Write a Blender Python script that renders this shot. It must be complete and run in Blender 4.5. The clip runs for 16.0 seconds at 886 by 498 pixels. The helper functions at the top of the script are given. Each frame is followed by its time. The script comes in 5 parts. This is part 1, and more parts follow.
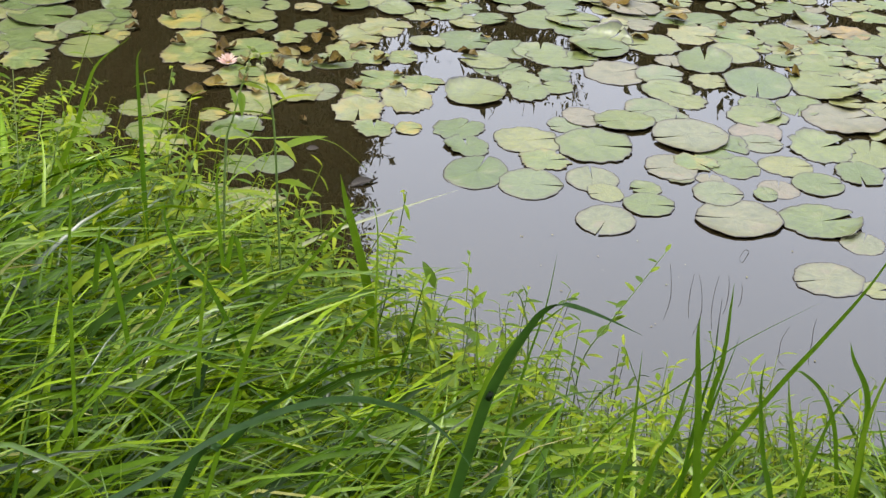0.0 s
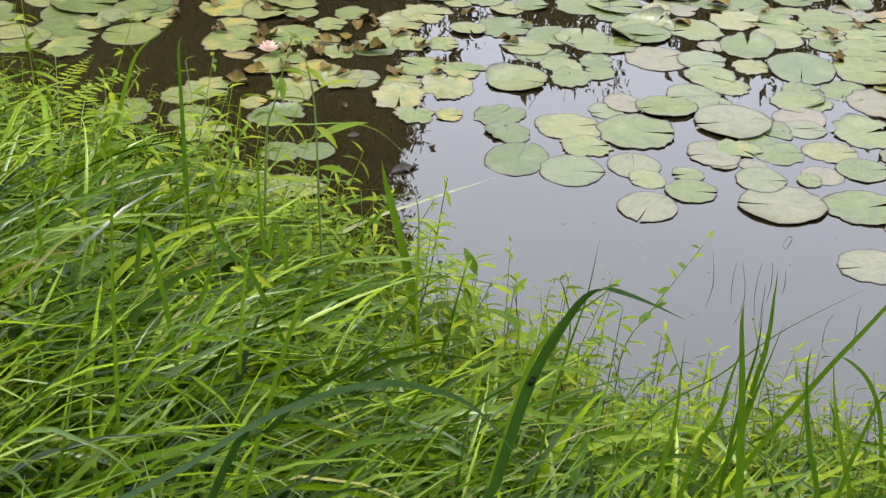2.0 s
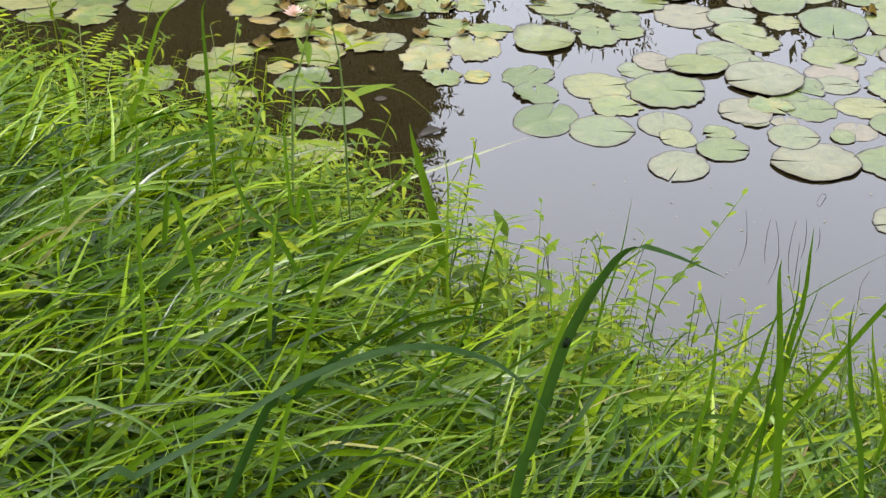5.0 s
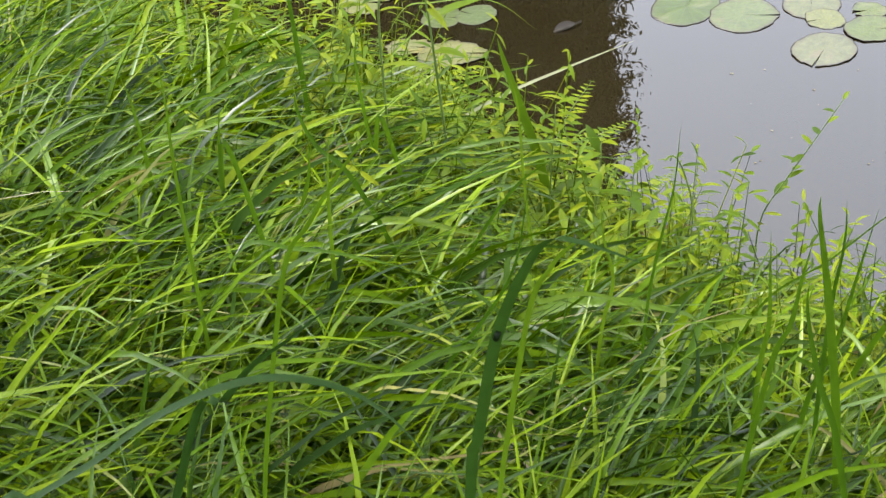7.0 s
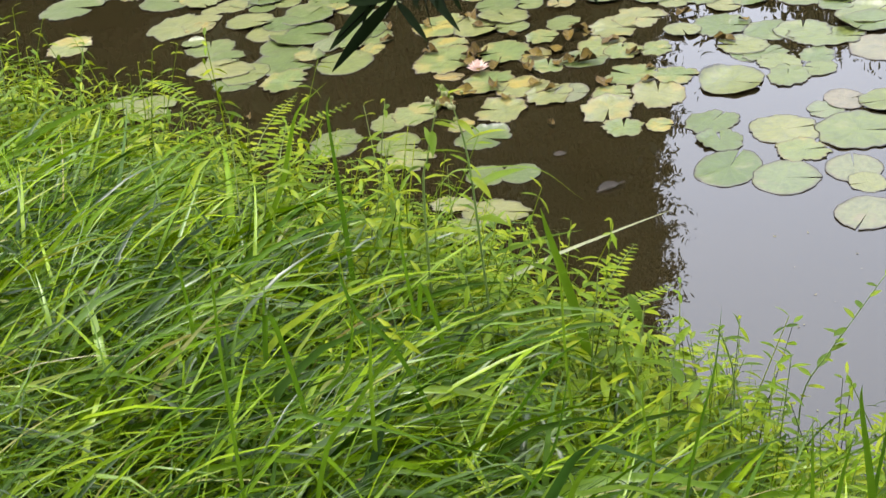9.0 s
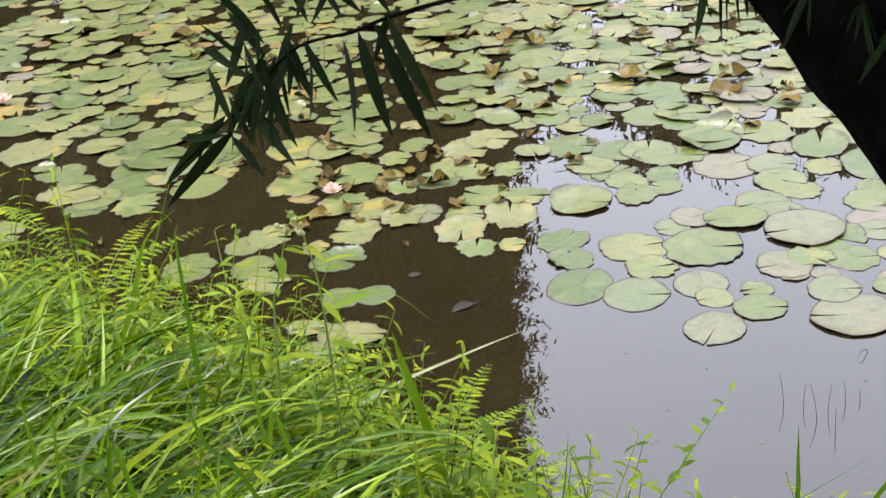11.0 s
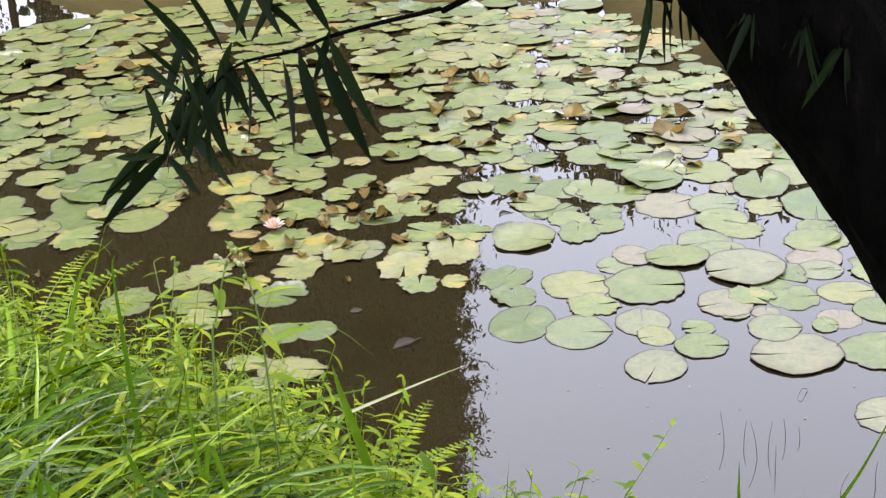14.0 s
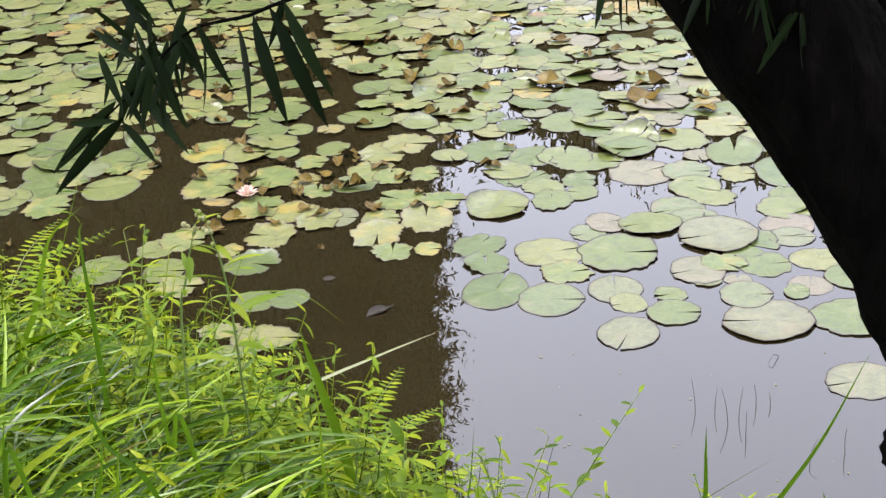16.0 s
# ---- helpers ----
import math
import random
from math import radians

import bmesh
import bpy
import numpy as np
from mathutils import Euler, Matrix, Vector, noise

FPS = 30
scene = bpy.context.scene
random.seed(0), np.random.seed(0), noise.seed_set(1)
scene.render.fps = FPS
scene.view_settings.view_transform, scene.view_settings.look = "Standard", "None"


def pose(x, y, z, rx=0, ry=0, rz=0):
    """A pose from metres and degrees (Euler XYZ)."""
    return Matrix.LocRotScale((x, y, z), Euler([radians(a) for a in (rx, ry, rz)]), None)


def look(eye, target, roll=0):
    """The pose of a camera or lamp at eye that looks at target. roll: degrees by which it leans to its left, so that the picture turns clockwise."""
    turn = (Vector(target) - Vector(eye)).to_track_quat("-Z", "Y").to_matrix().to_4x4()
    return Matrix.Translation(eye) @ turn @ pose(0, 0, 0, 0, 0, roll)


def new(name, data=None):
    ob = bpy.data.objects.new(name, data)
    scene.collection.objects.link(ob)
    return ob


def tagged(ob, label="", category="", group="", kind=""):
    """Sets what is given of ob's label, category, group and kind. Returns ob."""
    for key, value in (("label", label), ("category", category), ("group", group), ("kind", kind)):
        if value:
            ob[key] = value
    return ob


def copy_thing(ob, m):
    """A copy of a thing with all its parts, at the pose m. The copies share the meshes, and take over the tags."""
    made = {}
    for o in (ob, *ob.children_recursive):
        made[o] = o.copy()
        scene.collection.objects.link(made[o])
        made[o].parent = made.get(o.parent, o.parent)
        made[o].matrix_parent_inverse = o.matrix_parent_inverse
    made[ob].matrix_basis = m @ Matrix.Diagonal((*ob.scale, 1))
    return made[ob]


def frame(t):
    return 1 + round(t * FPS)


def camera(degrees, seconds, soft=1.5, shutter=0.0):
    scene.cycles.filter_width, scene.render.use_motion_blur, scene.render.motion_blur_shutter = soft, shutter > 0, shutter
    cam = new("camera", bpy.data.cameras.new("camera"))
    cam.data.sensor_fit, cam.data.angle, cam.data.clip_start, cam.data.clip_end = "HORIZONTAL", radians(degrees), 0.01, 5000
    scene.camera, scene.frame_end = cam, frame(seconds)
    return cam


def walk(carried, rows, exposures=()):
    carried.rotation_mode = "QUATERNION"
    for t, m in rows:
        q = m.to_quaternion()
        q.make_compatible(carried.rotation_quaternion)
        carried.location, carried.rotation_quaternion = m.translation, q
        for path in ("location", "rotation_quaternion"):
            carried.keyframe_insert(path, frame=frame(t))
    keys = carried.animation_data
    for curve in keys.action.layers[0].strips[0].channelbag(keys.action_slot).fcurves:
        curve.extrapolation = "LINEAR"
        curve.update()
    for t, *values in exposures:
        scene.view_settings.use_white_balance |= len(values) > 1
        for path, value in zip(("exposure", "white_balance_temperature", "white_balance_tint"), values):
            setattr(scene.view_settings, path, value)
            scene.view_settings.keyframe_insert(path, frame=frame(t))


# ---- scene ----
cam = camera(33.5, 16.0, soft=1.4, shutter=0.5)
PATH = [
    (0, (0.007, -1.521, 1.973), (-0.044, 0.26, 1.065), 2.7),
    (0.5, (0.004, -1.522, 1.973), (-0.058, 0.26, 1.066), 2.5),
    (1, (0.006, -1.512, 1.967), (-0.075, 0.267, 1.057), 2.3),
    (1.5, (0.003, -1.511, 1.962), (-0.091, 0.265, 1.048), 2.2),
    (2, (0.006, -1.515, 1.967), (-0.099, 0.255, 1.042), 1.9),
    (2.5, (0.005, -1.51, 1.962), (-0.101, 0.256, 1.031), 1.9),
    (3, (-0.002, -1.508, 1.963), (-0.113, 0.251, 1.018), 1.8),
    (3.5, (-0.009, -1.505, 1.96), (-0.131, 0.246, 1.001), 1.7),
    (5.8, (0.039, -1.459, 1.949), (-0.106, 0.278, 0.969), -1.3),
    (6, (0.061, -1.434, 1.956), (-0.081, 0.287, 0.947), -1.9),
    (6.5, (0.137, -1.392, 1.977), (-0.059, 0.31, 0.946), -3.1),
    (7, (0.202, -1.381, 1.993), (-0.213, 0.236, 0.892), -7.1),
    (7.5, (0.196, -1.325, 1.998), (-0.195, 0.338, 0.959), -6.6),
    (8, (0.202, -1.333, 2.009), (-0.213, 0.335, 0.987), -6.6),
    (8.5, (0.205, -1.357, 2.025), (-0.265, 0.336, 1.069), -7.0),
    (9, (0.207, -1.37, 2.038), (-0.268, 0.336, 1.108), -6.9),
    (9.5, (0.21, -1.358, 2.036), (-0.188, 0.392, 1.154), -5.6),
    (10, (0.218, -1.358, 2.046), (-0.106, 0.428, 1.206), -5.0),
    (10.2, (0.22, -1.37, 2.052), (-0.095, 0.418, 1.213), -5.0),
    (12.3, (0.23, -1.351, 2.031), (-0.018, 0.496, 1.304), -4.9),
    (12.5, (0.227, -1.353, 2.028), (-0.016, 0.495, 1.302), -4.7),
    (13, (0.231, -1.348, 2.025), (0.0, 0.499, 1.294), -4.0),
    (13.5, (0.226, -1.349, 2.023), (0.008, 0.495, 1.279), -3.8),
    (14, (0.226, -1.352, 2.029), (0.015, 0.487, 1.269), -3.6),
    (14.5, (0.23, -1.349, 2.026), (0.026, 0.486, 1.258), -3.6),
    (15, (0.233, -1.347, 2.02), (0.038, 0.483, 1.236), -3.6),
    (15.5, (0.243, -1.341, 2.024), (0.052, 0.483, 1.227), -3.6),
    (16, (0.242, -1.347, 2.025), (0.06, 0.476, 1.224), -3.4),
]
walk(cam, [(t, look(eye, target, roll)) for t, eye, target, roll in PATH], [(0.0, 1.56, 6600, 8), (3.5, 1.66, 6600, 8), (6.0, 1.70, 6600, 8), (7.0, 1.80, 6600, 8), (7.5, 1.94, 6600, 8), (8.0, 1.87, 6600, 8), (9.0, 1.78, 6570, 9), (10.0, 1.71, 6570, 9), (12.5, 1.84, 6460, 13), (16.0, 1.84, 6460, 13)])

# ---- world and light: a bright overcast sky ----
world = bpy.data.worlds.new("overcast_sky")
scene.world = world
world.use_nodes = True
wn = world.node_tree.nodes
wl = world.node_tree.links
wn.clear()
w_out = wn.new("ShaderNodeOutputWorld")
w_bg = wn.new("ShaderNodeBackground")
w_sky = wn.new("ShaderNodeTexSky")
w_sky.sky_type = "NISHITA"
w_sky.sun_disc = False
w_sky.sun_elevation = radians(52)
w_sky.sun_rotation = radians(-40)
w_sky.dust_density = 4.0
w_mix = wn.new("ShaderNodeMixRGB")
w_mix.inputs[0].default_value = 0.85
w_mix.inputs[2].default_value = (11.9, 12.6, 15.0, 1)
wl.new(w_sky.outputs[0], w_mix.inputs[1])
w_way = wn.new("ShaderNodeTexCoord")
w_xyz = wn.new("ShaderNodeSeparateXYZ")
wl.new(w_way.outputs["Generated"], w_xyz.inputs[0])
w_rise = wn.new("ShaderNodeMapRange")
w_rise.inputs["From Min"].default_value, w_rise.inputs["From Max"].default_value = 0.0, 1.0
w_rise.inputs["To Min"].default_value, w_rise.inputs["To Max"].default_value = 0.62, 1.42
wl.new(w_xyz.outputs[2], w_rise.inputs["Value"])
w_dome = wn.new("ShaderNodeVectorMath")
w_dome.operation = "SCALE"
wl.new(w_mix.outputs[0], w_dome.inputs[0])
wl.new(w_rise.outputs[0], w_dome.inputs["Scale"])
wl.new(w_dome.outputs[0], w_bg.inputs[0])
w_bg.inputs[1].default_value = 0.1
wl.new(w_bg.outputs[0], w_out.inputs[0])

sun = new("sun", bpy.data.lights.new("sun", "SUN"))
sun.data.energy = 1.4
sun.data.angle = radians(14)
sun.data.color = (1.0, 0.96, 0.88)
sun.matrix_world = look((-6, 5, 12), (0, 1, 0))


# ---- materials ----
def material(name, rough=0.5, spec=0.5):
    m = bpy.data.materials.new(name)
    m.use_nodes = True
    nt = m.node_tree
    b = nt.nodes["Principled BSDF"]
    b.inputs["Roughness"].default_value = rough
    b.inputs["Specular IOR Level"].default_value = spec
    return m, nt, b


def ramp(nt, src, stops):
    r = nt.nodes.new("ShaderNodeValToRGB")
    el = r.color_ramp.elements
    while len(el) < len(stops):
        el.new(0.5)
    for e, (p, c) in zip(el, stops):
        e.position, e.color = p, (*c, 1)
    nt.links.new(src, r.inputs[0])
    return r.outputs[0]


def noise_tex(nt, scale, detail=4.0, coord="Object", rough=0.55, vec=None):
    tc = nt.nodes.new("ShaderNodeTexCoord")
    n = nt.nodes.new("ShaderNodeTexNoise")
    n.inputs["Scale"].default_value = scale
    n.inputs["Detail"].default_value = detail
    n.inputs["Roughness"].default_value = rough
    nt.links.new(vec if vec else tc.outputs[coord], n.inputs["Vector"])
    return n.outputs[0]


def mixc(nt, fac, a, b, mode="MIX"):
    x = nt.nodes.new("ShaderNodeMixRGB")
    x.blend_type = mode
    for i, v in enumerate((fac, a, b)):
        if hasattr(v, "is_output"):
            nt.links.new(v, x.inputs[i])
        elif i == 0:
            x.inputs[0].default_value = v
        else:
            x.inputs[i].default_value = (*v, 1)
    return x.outputs[0]


def maths(nt, op, a, b=0.0):
    x = nt.nodes.new("ShaderNodeMath")
    x.operation = op
    for i, v in enumerate((a, b)):
        if hasattr(v, "is_output"):
            nt.links.new(v, x.inputs[i])
        else:
            x.inputs[i].default_value = v
    return x.outputs[0]


def bump(nt, b, height, strength=0.3, dist=0.01):
    n = nt.nodes.new("ShaderNodeBump")
    n.inputs["Strength"].default_value = strength
    n.inputs["Distance"].default_value = dist
    nt.links.new(height, n.inputs["Height"])
    nt.links.new(n.outputs[0], b.inputs["Normal"])


def add_translucency(nt, b, color, amount=0.35):
    t = nt.nodes.new("ShaderNodeBsdfTranslucent")
    nt.links.new(color, t.inputs[0])
    m = nt.nodes.new("ShaderNodeMixShader")
    m.inputs[0].default_value = amount
    nt.links.new(b.outputs[0], m.inputs[1])
    nt.links.new(t.outputs[0], m.inputs[2])
    nt.links.new(m.outputs[0], nt.nodes["Material Output"].inputs[0])


def leaf_material(name, stops, rough=0.4, spec=0.5, trans=0.35, island=True, grain=14.0):
    m, nt, b = material(name, rough, spec)
    if island:
        g = nt.nodes.new("ShaderNodeNewGeometry")
        src = g.outputs["Random Per Island"]
    else:
        src = nt.nodes.new("ShaderNodeObjectInfo").outputs["Random"]
    c = ramp(nt, src, stops)
    n = noise_tex(nt, grain)
    c = mixc(nt, 0.35, c, ramp(nt, n, [(0.3, (0.45, 0.45, 0.4)), (0.7, (1, 1, 1))]), "MULTIPLY")
    nt.links.new(c, b.inputs["Base Color"])
    add_translucency(nt, b, c, trans)
    return m


def blade_material(name, stops, trans):
    """Grass: each blade its own green, with a waxy sheen, fine streaks and patches of deeper or yellower growth."""
    m, nt, b = material(name, 0.38, 0.5)
    rand = nt.nodes.new("ShaderNodeNewGeometry").outputs["Random Per Island"]
    c = ramp(nt, rand, stops)
    c = mixc(nt, 0.45, c, ramp(nt, noise_tex(nt, 60.0, 4), [(0.3, (0.5, 0.52, 0.45)), (0.7, (1.2, 1.15, 1.05))]), "MULTIPLY")
    c = mixc(nt, 0.7, c, ramp(nt, noise_tex(nt, 2.6, 4), [(0.32, (0.6, 0.72, 0.58)), (0.68, (1.25, 1.15, 1.0))]), "MULTIPLY")
    nt.links.new(c, b.inputs["Base Color"])
    turn = maths(nt, "FRACT", maths(nt, "MULTIPLY", rand, 57.3))
    nt.links.new(ramp(nt, turn, [(0.35, (0.06, 0.06, 0.06)), (0.95, (0.38, 0.38, 0.38))]), b.inputs["Specular IOR Level"])
    nt.links.new(ramp(nt, turn, [(0.3, (0.5, 0.5, 0.5)), (0.95, (0.32, 0.32, 0.32))]), b.inputs["Roughness"])
    lit = mixc(nt, 1.0, c, (1.25, 1.15, 0.5), "MULTIPLY")
    add_translucency(nt, b, lit, trans)
    return m


GRASS = blade_material("grass_blades", [(0.0, (0.01, 0.03, 0.0005)), (0.35, (0.042, 0.092, 0.0008)), (0.7, (0.105, 0.185, 0.0012)), (0.93, (0.19, 0.275, 0.004)), (0.97, (0.22, 0.27, 0.03)), (0.99, (0.3, 0.27, 0.13)), (1.0, (0.22, 0.16, 0.08))], 0.2)
GRASS_TALL = leaf_material("tall_grass_blade_light", [(0.0, (0.035, 0.09, 0.003)), (0.6, (0.08, 0.155, 0.005)), (1.0, (0.14, 0.22, 0.01))], 0.42, 0.22, 0.35, island=False, grain=30)
GRASS_DARK = leaf_material("tall_grass_blade", [(0.0, (0.014, 0.04, 0.006)), (0.6, (0.026, 0.065, 0.007)), (1.0, (0.045, 0.1, 0.009))], 0.45, 0.16, 0.15, island=False, grain=90)
STRAW = leaf_material("dry_blade", [(0.0, (0.22, 0.24, 0.13)), (1.0, (0.3, 0.3, 0.18))], 0.5, 0.2, 0.2, island=False)
WEED = leaf_material("weed_leaf", [(0.0, (0.05, 0.095, 0.001)), (0.5, (0.12, 0.185, 0.002)), (1.0, (0.21, 0.25, 0.005))], 0.45, 0.12, 0.3, island=False, grain=40)
WEED_MASS = leaf_material("weed_leaves", [(0.0, (0.04, 0.08, 0.001)), (0.5, (0.11, 0.18, 0.002)), (1.0, (0.22, 0.26, 0.005))], 0.45, 0.12, 0.28, grain=40)
STEM = leaf_material("green_stem", [(0.0, (0.1, 0.16, 0.03)), (1.0, (0.16, 0.2, 0.05))], 0.5, 0.4, 0.1, island=False)
# the hanging leaves' shade is put into this near-black green
WILLOW_LEAF = leaf_material("backlit_willow_leaf", [(0.0, (0.004, 0.008, 0.002)), (1.0, (0.011, 0.02, 0.005))], 0.5, 0.1, 0.1, island=False, grain=30)
CANOPY = leaf_material("canopy_leaves", [(0.0, (0.016, 0.026, 0.007)), (1.0, (0.036, 0.052, 0.014))], 0.6, 0.2, 0.2)


def pad_material(name, stops, blotch, edge, worn=0.57, single=True, gloss=0.53):
    m, nt, b = material(name, 0.33, gloss)
    own = nt.nodes.new("ShaderNodeObjectInfo").outputs["Random"] if single else nt.nodes.new("ShaderNodeNewGeometry").outputs["Random Per Island"]
    tc = nt.nodes.new("ShaderNodeTexCoord")
    c = ramp(nt, own, stops)
    shift = nt.nodes.new("ShaderNodeVectorMath")
    shift.operation = "ADD"
    nt.links.new(tc.outputs["Object"], shift.inputs[0])
    off = nt.nodes.new("ShaderNodeCombineXYZ")
    nt.links.new(maths(nt, "MULTIPLY", own, 37.0), off.inputs[0])
    nt.links.new(off.outputs[0], shift.inputs[1])
    vec = shift.outputs[0]
    broad = noise_tex(nt, 11.0, 3, vec=vec)
    fine = noise_tex(nt, 75.0, 4, vec=vec)
    cloud = noise_tex(nt, 27.0, 4, vec=vec)
    c = mixc(nt, 0.8, c, ramp(nt, cloud, [(0.3, (0.58, 0.64, 0.55)), (0.5, (0.98, 1.0, 0.95)), (0.7, (1.16, 1.1, 1.1))]), "MULTIPLY")
    c = mixc(nt, 0.5, c, ramp(nt, broad, [(0.3, (0.72, 0.74, 0.7)), (0.7, (1.12, 1.08, 1.0))]), "MULTIPLY")
    c = mixc(nt, 0.6, c, ramp(nt, fine, [(0.35, (0.45, 0.48, 0.42)), (0.62, (1.15, 1.12, 1.05))]), "MULTIPLY")
    c = mixc(nt, ramp(nt, broad, [(worn, (0, 0, 0)), (worn + 0.09, (1, 1, 1))]), c, mixc(nt, fine, blotch, c), "MIX")
    c = mixc(nt, ramp(nt, noise_tex(nt, 140.0, 2, vec=vec), [(0.66, (0, 0, 0)), (0.74, (0.7, 0.7, 0.7))]), c, edge)
    # radial veins, and a dark rim: brown edge with the shadow gap painted in
    sep = nt.nodes.new("ShaderNodeSeparateXYZ")
    nt.links.new(tc.outputs["Object"], sep.inputs[0])
    ang = maths(nt, "ARCTAN2", sep.outputs[1], sep.outputs[0])
    vein = maths(nt, "POWER", maths(nt, "ABSOLUTE", maths(nt, "COSINE", maths(nt, "ADD", maths(nt, "MULTIPLY", ang, 7.0), maths(nt, "MULTIPLY", broad, 5.0)))), 14.0)
    if single:
        c = mixc(nt, maths(nt, "MULTIPLY", vein, maths(nt, "MULTIPLY", fine, 0.09)), c, (0.26, 0.28, 0.16))
    out = nt.nodes.new("ShaderNodeAttribute")
    out.attribute_name = "rim"
    gnaw = noise_tex(nt, 28.0, 3, vec=vec)
    rim = maths(nt, "ADD", out.outputs["Fac"], maths(nt, "ADD", maths(nt, "MULTIPLY", fine, 0.03), maths(nt, "MULTIPLY", maths(nt, "SUBTRACT", gnaw, 0.5), 0.16)))
    c = mixc(nt, ramp(nt, rim, [(0.84, (0, 0, 0)), (0.99, (0.5, 0.5, 0.5))]), c, mixc(nt, 0.5, blotch, edge))
    c = mixc(nt, ramp(nt, rim, [(0.972, (0, 0, 0)), (0.99, (0.97, 0.97, 0.97))]), c, edge)
    nt.links.new(c, b.inputs["Base Color"])
    nt.links.new(ramp(nt, fine, [(0.2, (0.3, 0.3, 0.3)), (0.8, (0.5, 0.5, 0.5))]), b.inputs["Roughness"])
    bump(nt, b, maths(nt, "ADD", maths(nt, "ADD", broad, maths(nt, "MULTIPLY", cloud, 0.5)), maths(nt, "MULTIPLY", vein, 0.04)), 0.36, 0.011)
    return m


GREENS = [(0.0, (0.045, 0.068, 0.008)), (0.5, (0.078, 0.093, 0.016)), (1.0, (0.115, 0.112, 0.032))]
PALES = [(0.0, (0.076, 0.095, 0.032)), (0.6, (0.098, 0.096, 0.048)), (1.0, (0.112, 0.09, 0.062))]
MOTTLES = [(0.0, (0.068, 0.095, 0.015)), (0.6, (0.1, 0.112, 0.028)), (1.0, (0.125, 0.12, 0.045))]
PAD = pad_material("lily_pad_green", GREENS, (0.105, 0.1, 0.04), (0.014, 0.01, 0.006))
PAD_PALE = pad_material("lily_pad_pale", PALES, (0.1, 0.072, 0.042), (0.016, 0.011, 0.008))
PAD_MOTTLED = pad_material("lily_pad_mottled", MOTTLES, (0.17, 0.12, 0.025), (0.03, 0.018, 0.008), 0.54)
PAD_FAR = pad_material("far_pads_green", GREENS, (0.11, 0.1, 0.035), (0.02, 0.014, 0.008), single=False)
PAD_FAR_PALE = pad_material("far_pads_pale", PALES, (0.1, 0.072, 0.042), (0.03, 0.02, 0.012), single=False)
PAD_FAR_MOTTLED = pad_material("far_pads_mottled", MOTTLES, (0.17, 0.12, 0.025), (0.03, 0.018, 0.008), 0.54, single=False)
PAD_FAR_YELLOW = pad_material("far_pads_yellow", [(0.0, (0.14, 0.12, 0.02)), (1.0, (0.11, 0.065, 0.025))], (0.2, 0.12, 0.006), (0.03, 0.018, 0.01), 0.48, single=False)
PAD_YELLOW = pad_material("lily_pad_yellow", [(0.0, (0.1, 0.12, 0.03)), (0.6, (0.12, 0.11, 0.03)), (1.0, (0.11, 0.08, 0.03))], (0.21, 0.13, 0.008), (0.03, 0.018, 0.01), 0.5)
PAD_BROWN = pad_material("lily_pad_decayed", [(0.0, (0.11, 0.072, 0.004)), (1.0, (0.07, 0.04, 0.004))], (0.05, 0.025, 0.005), (0.03, 0.018, 0.01), gloss=0.12)

PAD_UNDER = leaf_material("lily_pad_underside", [(0.0, (0.035, 0.022, 0.007)), (1.0, (0.065, 0.042, 0.01))], 0.6, 0.1, 0.1, island=False, grain=40)

WATER, nt, b = material("pond_water", 0.008, 1.0)
b.inputs["IOR"].default_value = 1.333
n = noise_tex(nt, 0.8, 3)
nt.links.new(ramp(nt, n, [(0.3, (0.0098, 0.0072, 0.0026)), (0.7, (0.0145, 0.0108, 0.0042))]), b.inputs["Base Color"])
bump(nt, b, noise_tex(nt, 3.0, 2), 0.03, 0.02)

SOIL, nt, b = material("bank_soil", 0.9, 0.2)
n = noise_tex(nt, 9.0, 8)
nt.links.new(ramp(nt, n, [(0.3, (0.009, 0.014, 0.003)), (0.55, (0.022, 0.028, 0.007)), (0.8, (0.06, 0.052, 0.024))]), b.inputs["Base Color"])
geo = nt.nodes.new("ShaderNodeNewGeometry")
sp = nt.nodes.new("ShaderNodeSeparateXYZ")
nt.links.new(geo.outputs["Position"], sp.inputs[0])
dry = ramp(nt, noise_tex(nt, 1.4, 6), [(0.3, (0.07, 0.054, 0.008)), (0.7, (0.12, 0.09, 0.02))])
near = b.inputs["Base Color"].links[0].from_socket
nt.links.new(mixc(nt, maths(nt, "GREATER_THAN", sp.outputs[1], 11.0), near, dry), b.inputs["Base Color"])
bump(nt, b, n, 0.8, 0.03)

# near black: the shade on the backlit trunk is put into the colour
BARK, nt, b = material("backlit_bark", 0.95, 0.03)
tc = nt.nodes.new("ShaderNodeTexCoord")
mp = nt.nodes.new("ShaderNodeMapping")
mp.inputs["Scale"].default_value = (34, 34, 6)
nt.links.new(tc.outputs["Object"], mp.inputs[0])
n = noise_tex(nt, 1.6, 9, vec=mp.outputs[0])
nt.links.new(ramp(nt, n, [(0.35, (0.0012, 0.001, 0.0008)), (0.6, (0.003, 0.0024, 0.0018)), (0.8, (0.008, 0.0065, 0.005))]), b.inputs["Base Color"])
bump(nt, b, n, 1.0, 0.03)


# ---- mesh helpers ----
def mesh_of(name, verts, faces, mats, smooth=True, slots=None):
    me = bpy.data.meshes.new(name)
    me.from_pydata([tuple(v) for v in verts], [], [tuple(f) for f in faces])
    for m in mats if isinstance(mats, (list, tuple)) else [mats]:
        me.materials.append(m)
    if smooth:
        me.polygons.foreach_set("use_smooth", [True] * len(me.polygons))
    if slots is not None:
        me.polygons.foreach_set("material_index", slots)
    me.update()
    return me


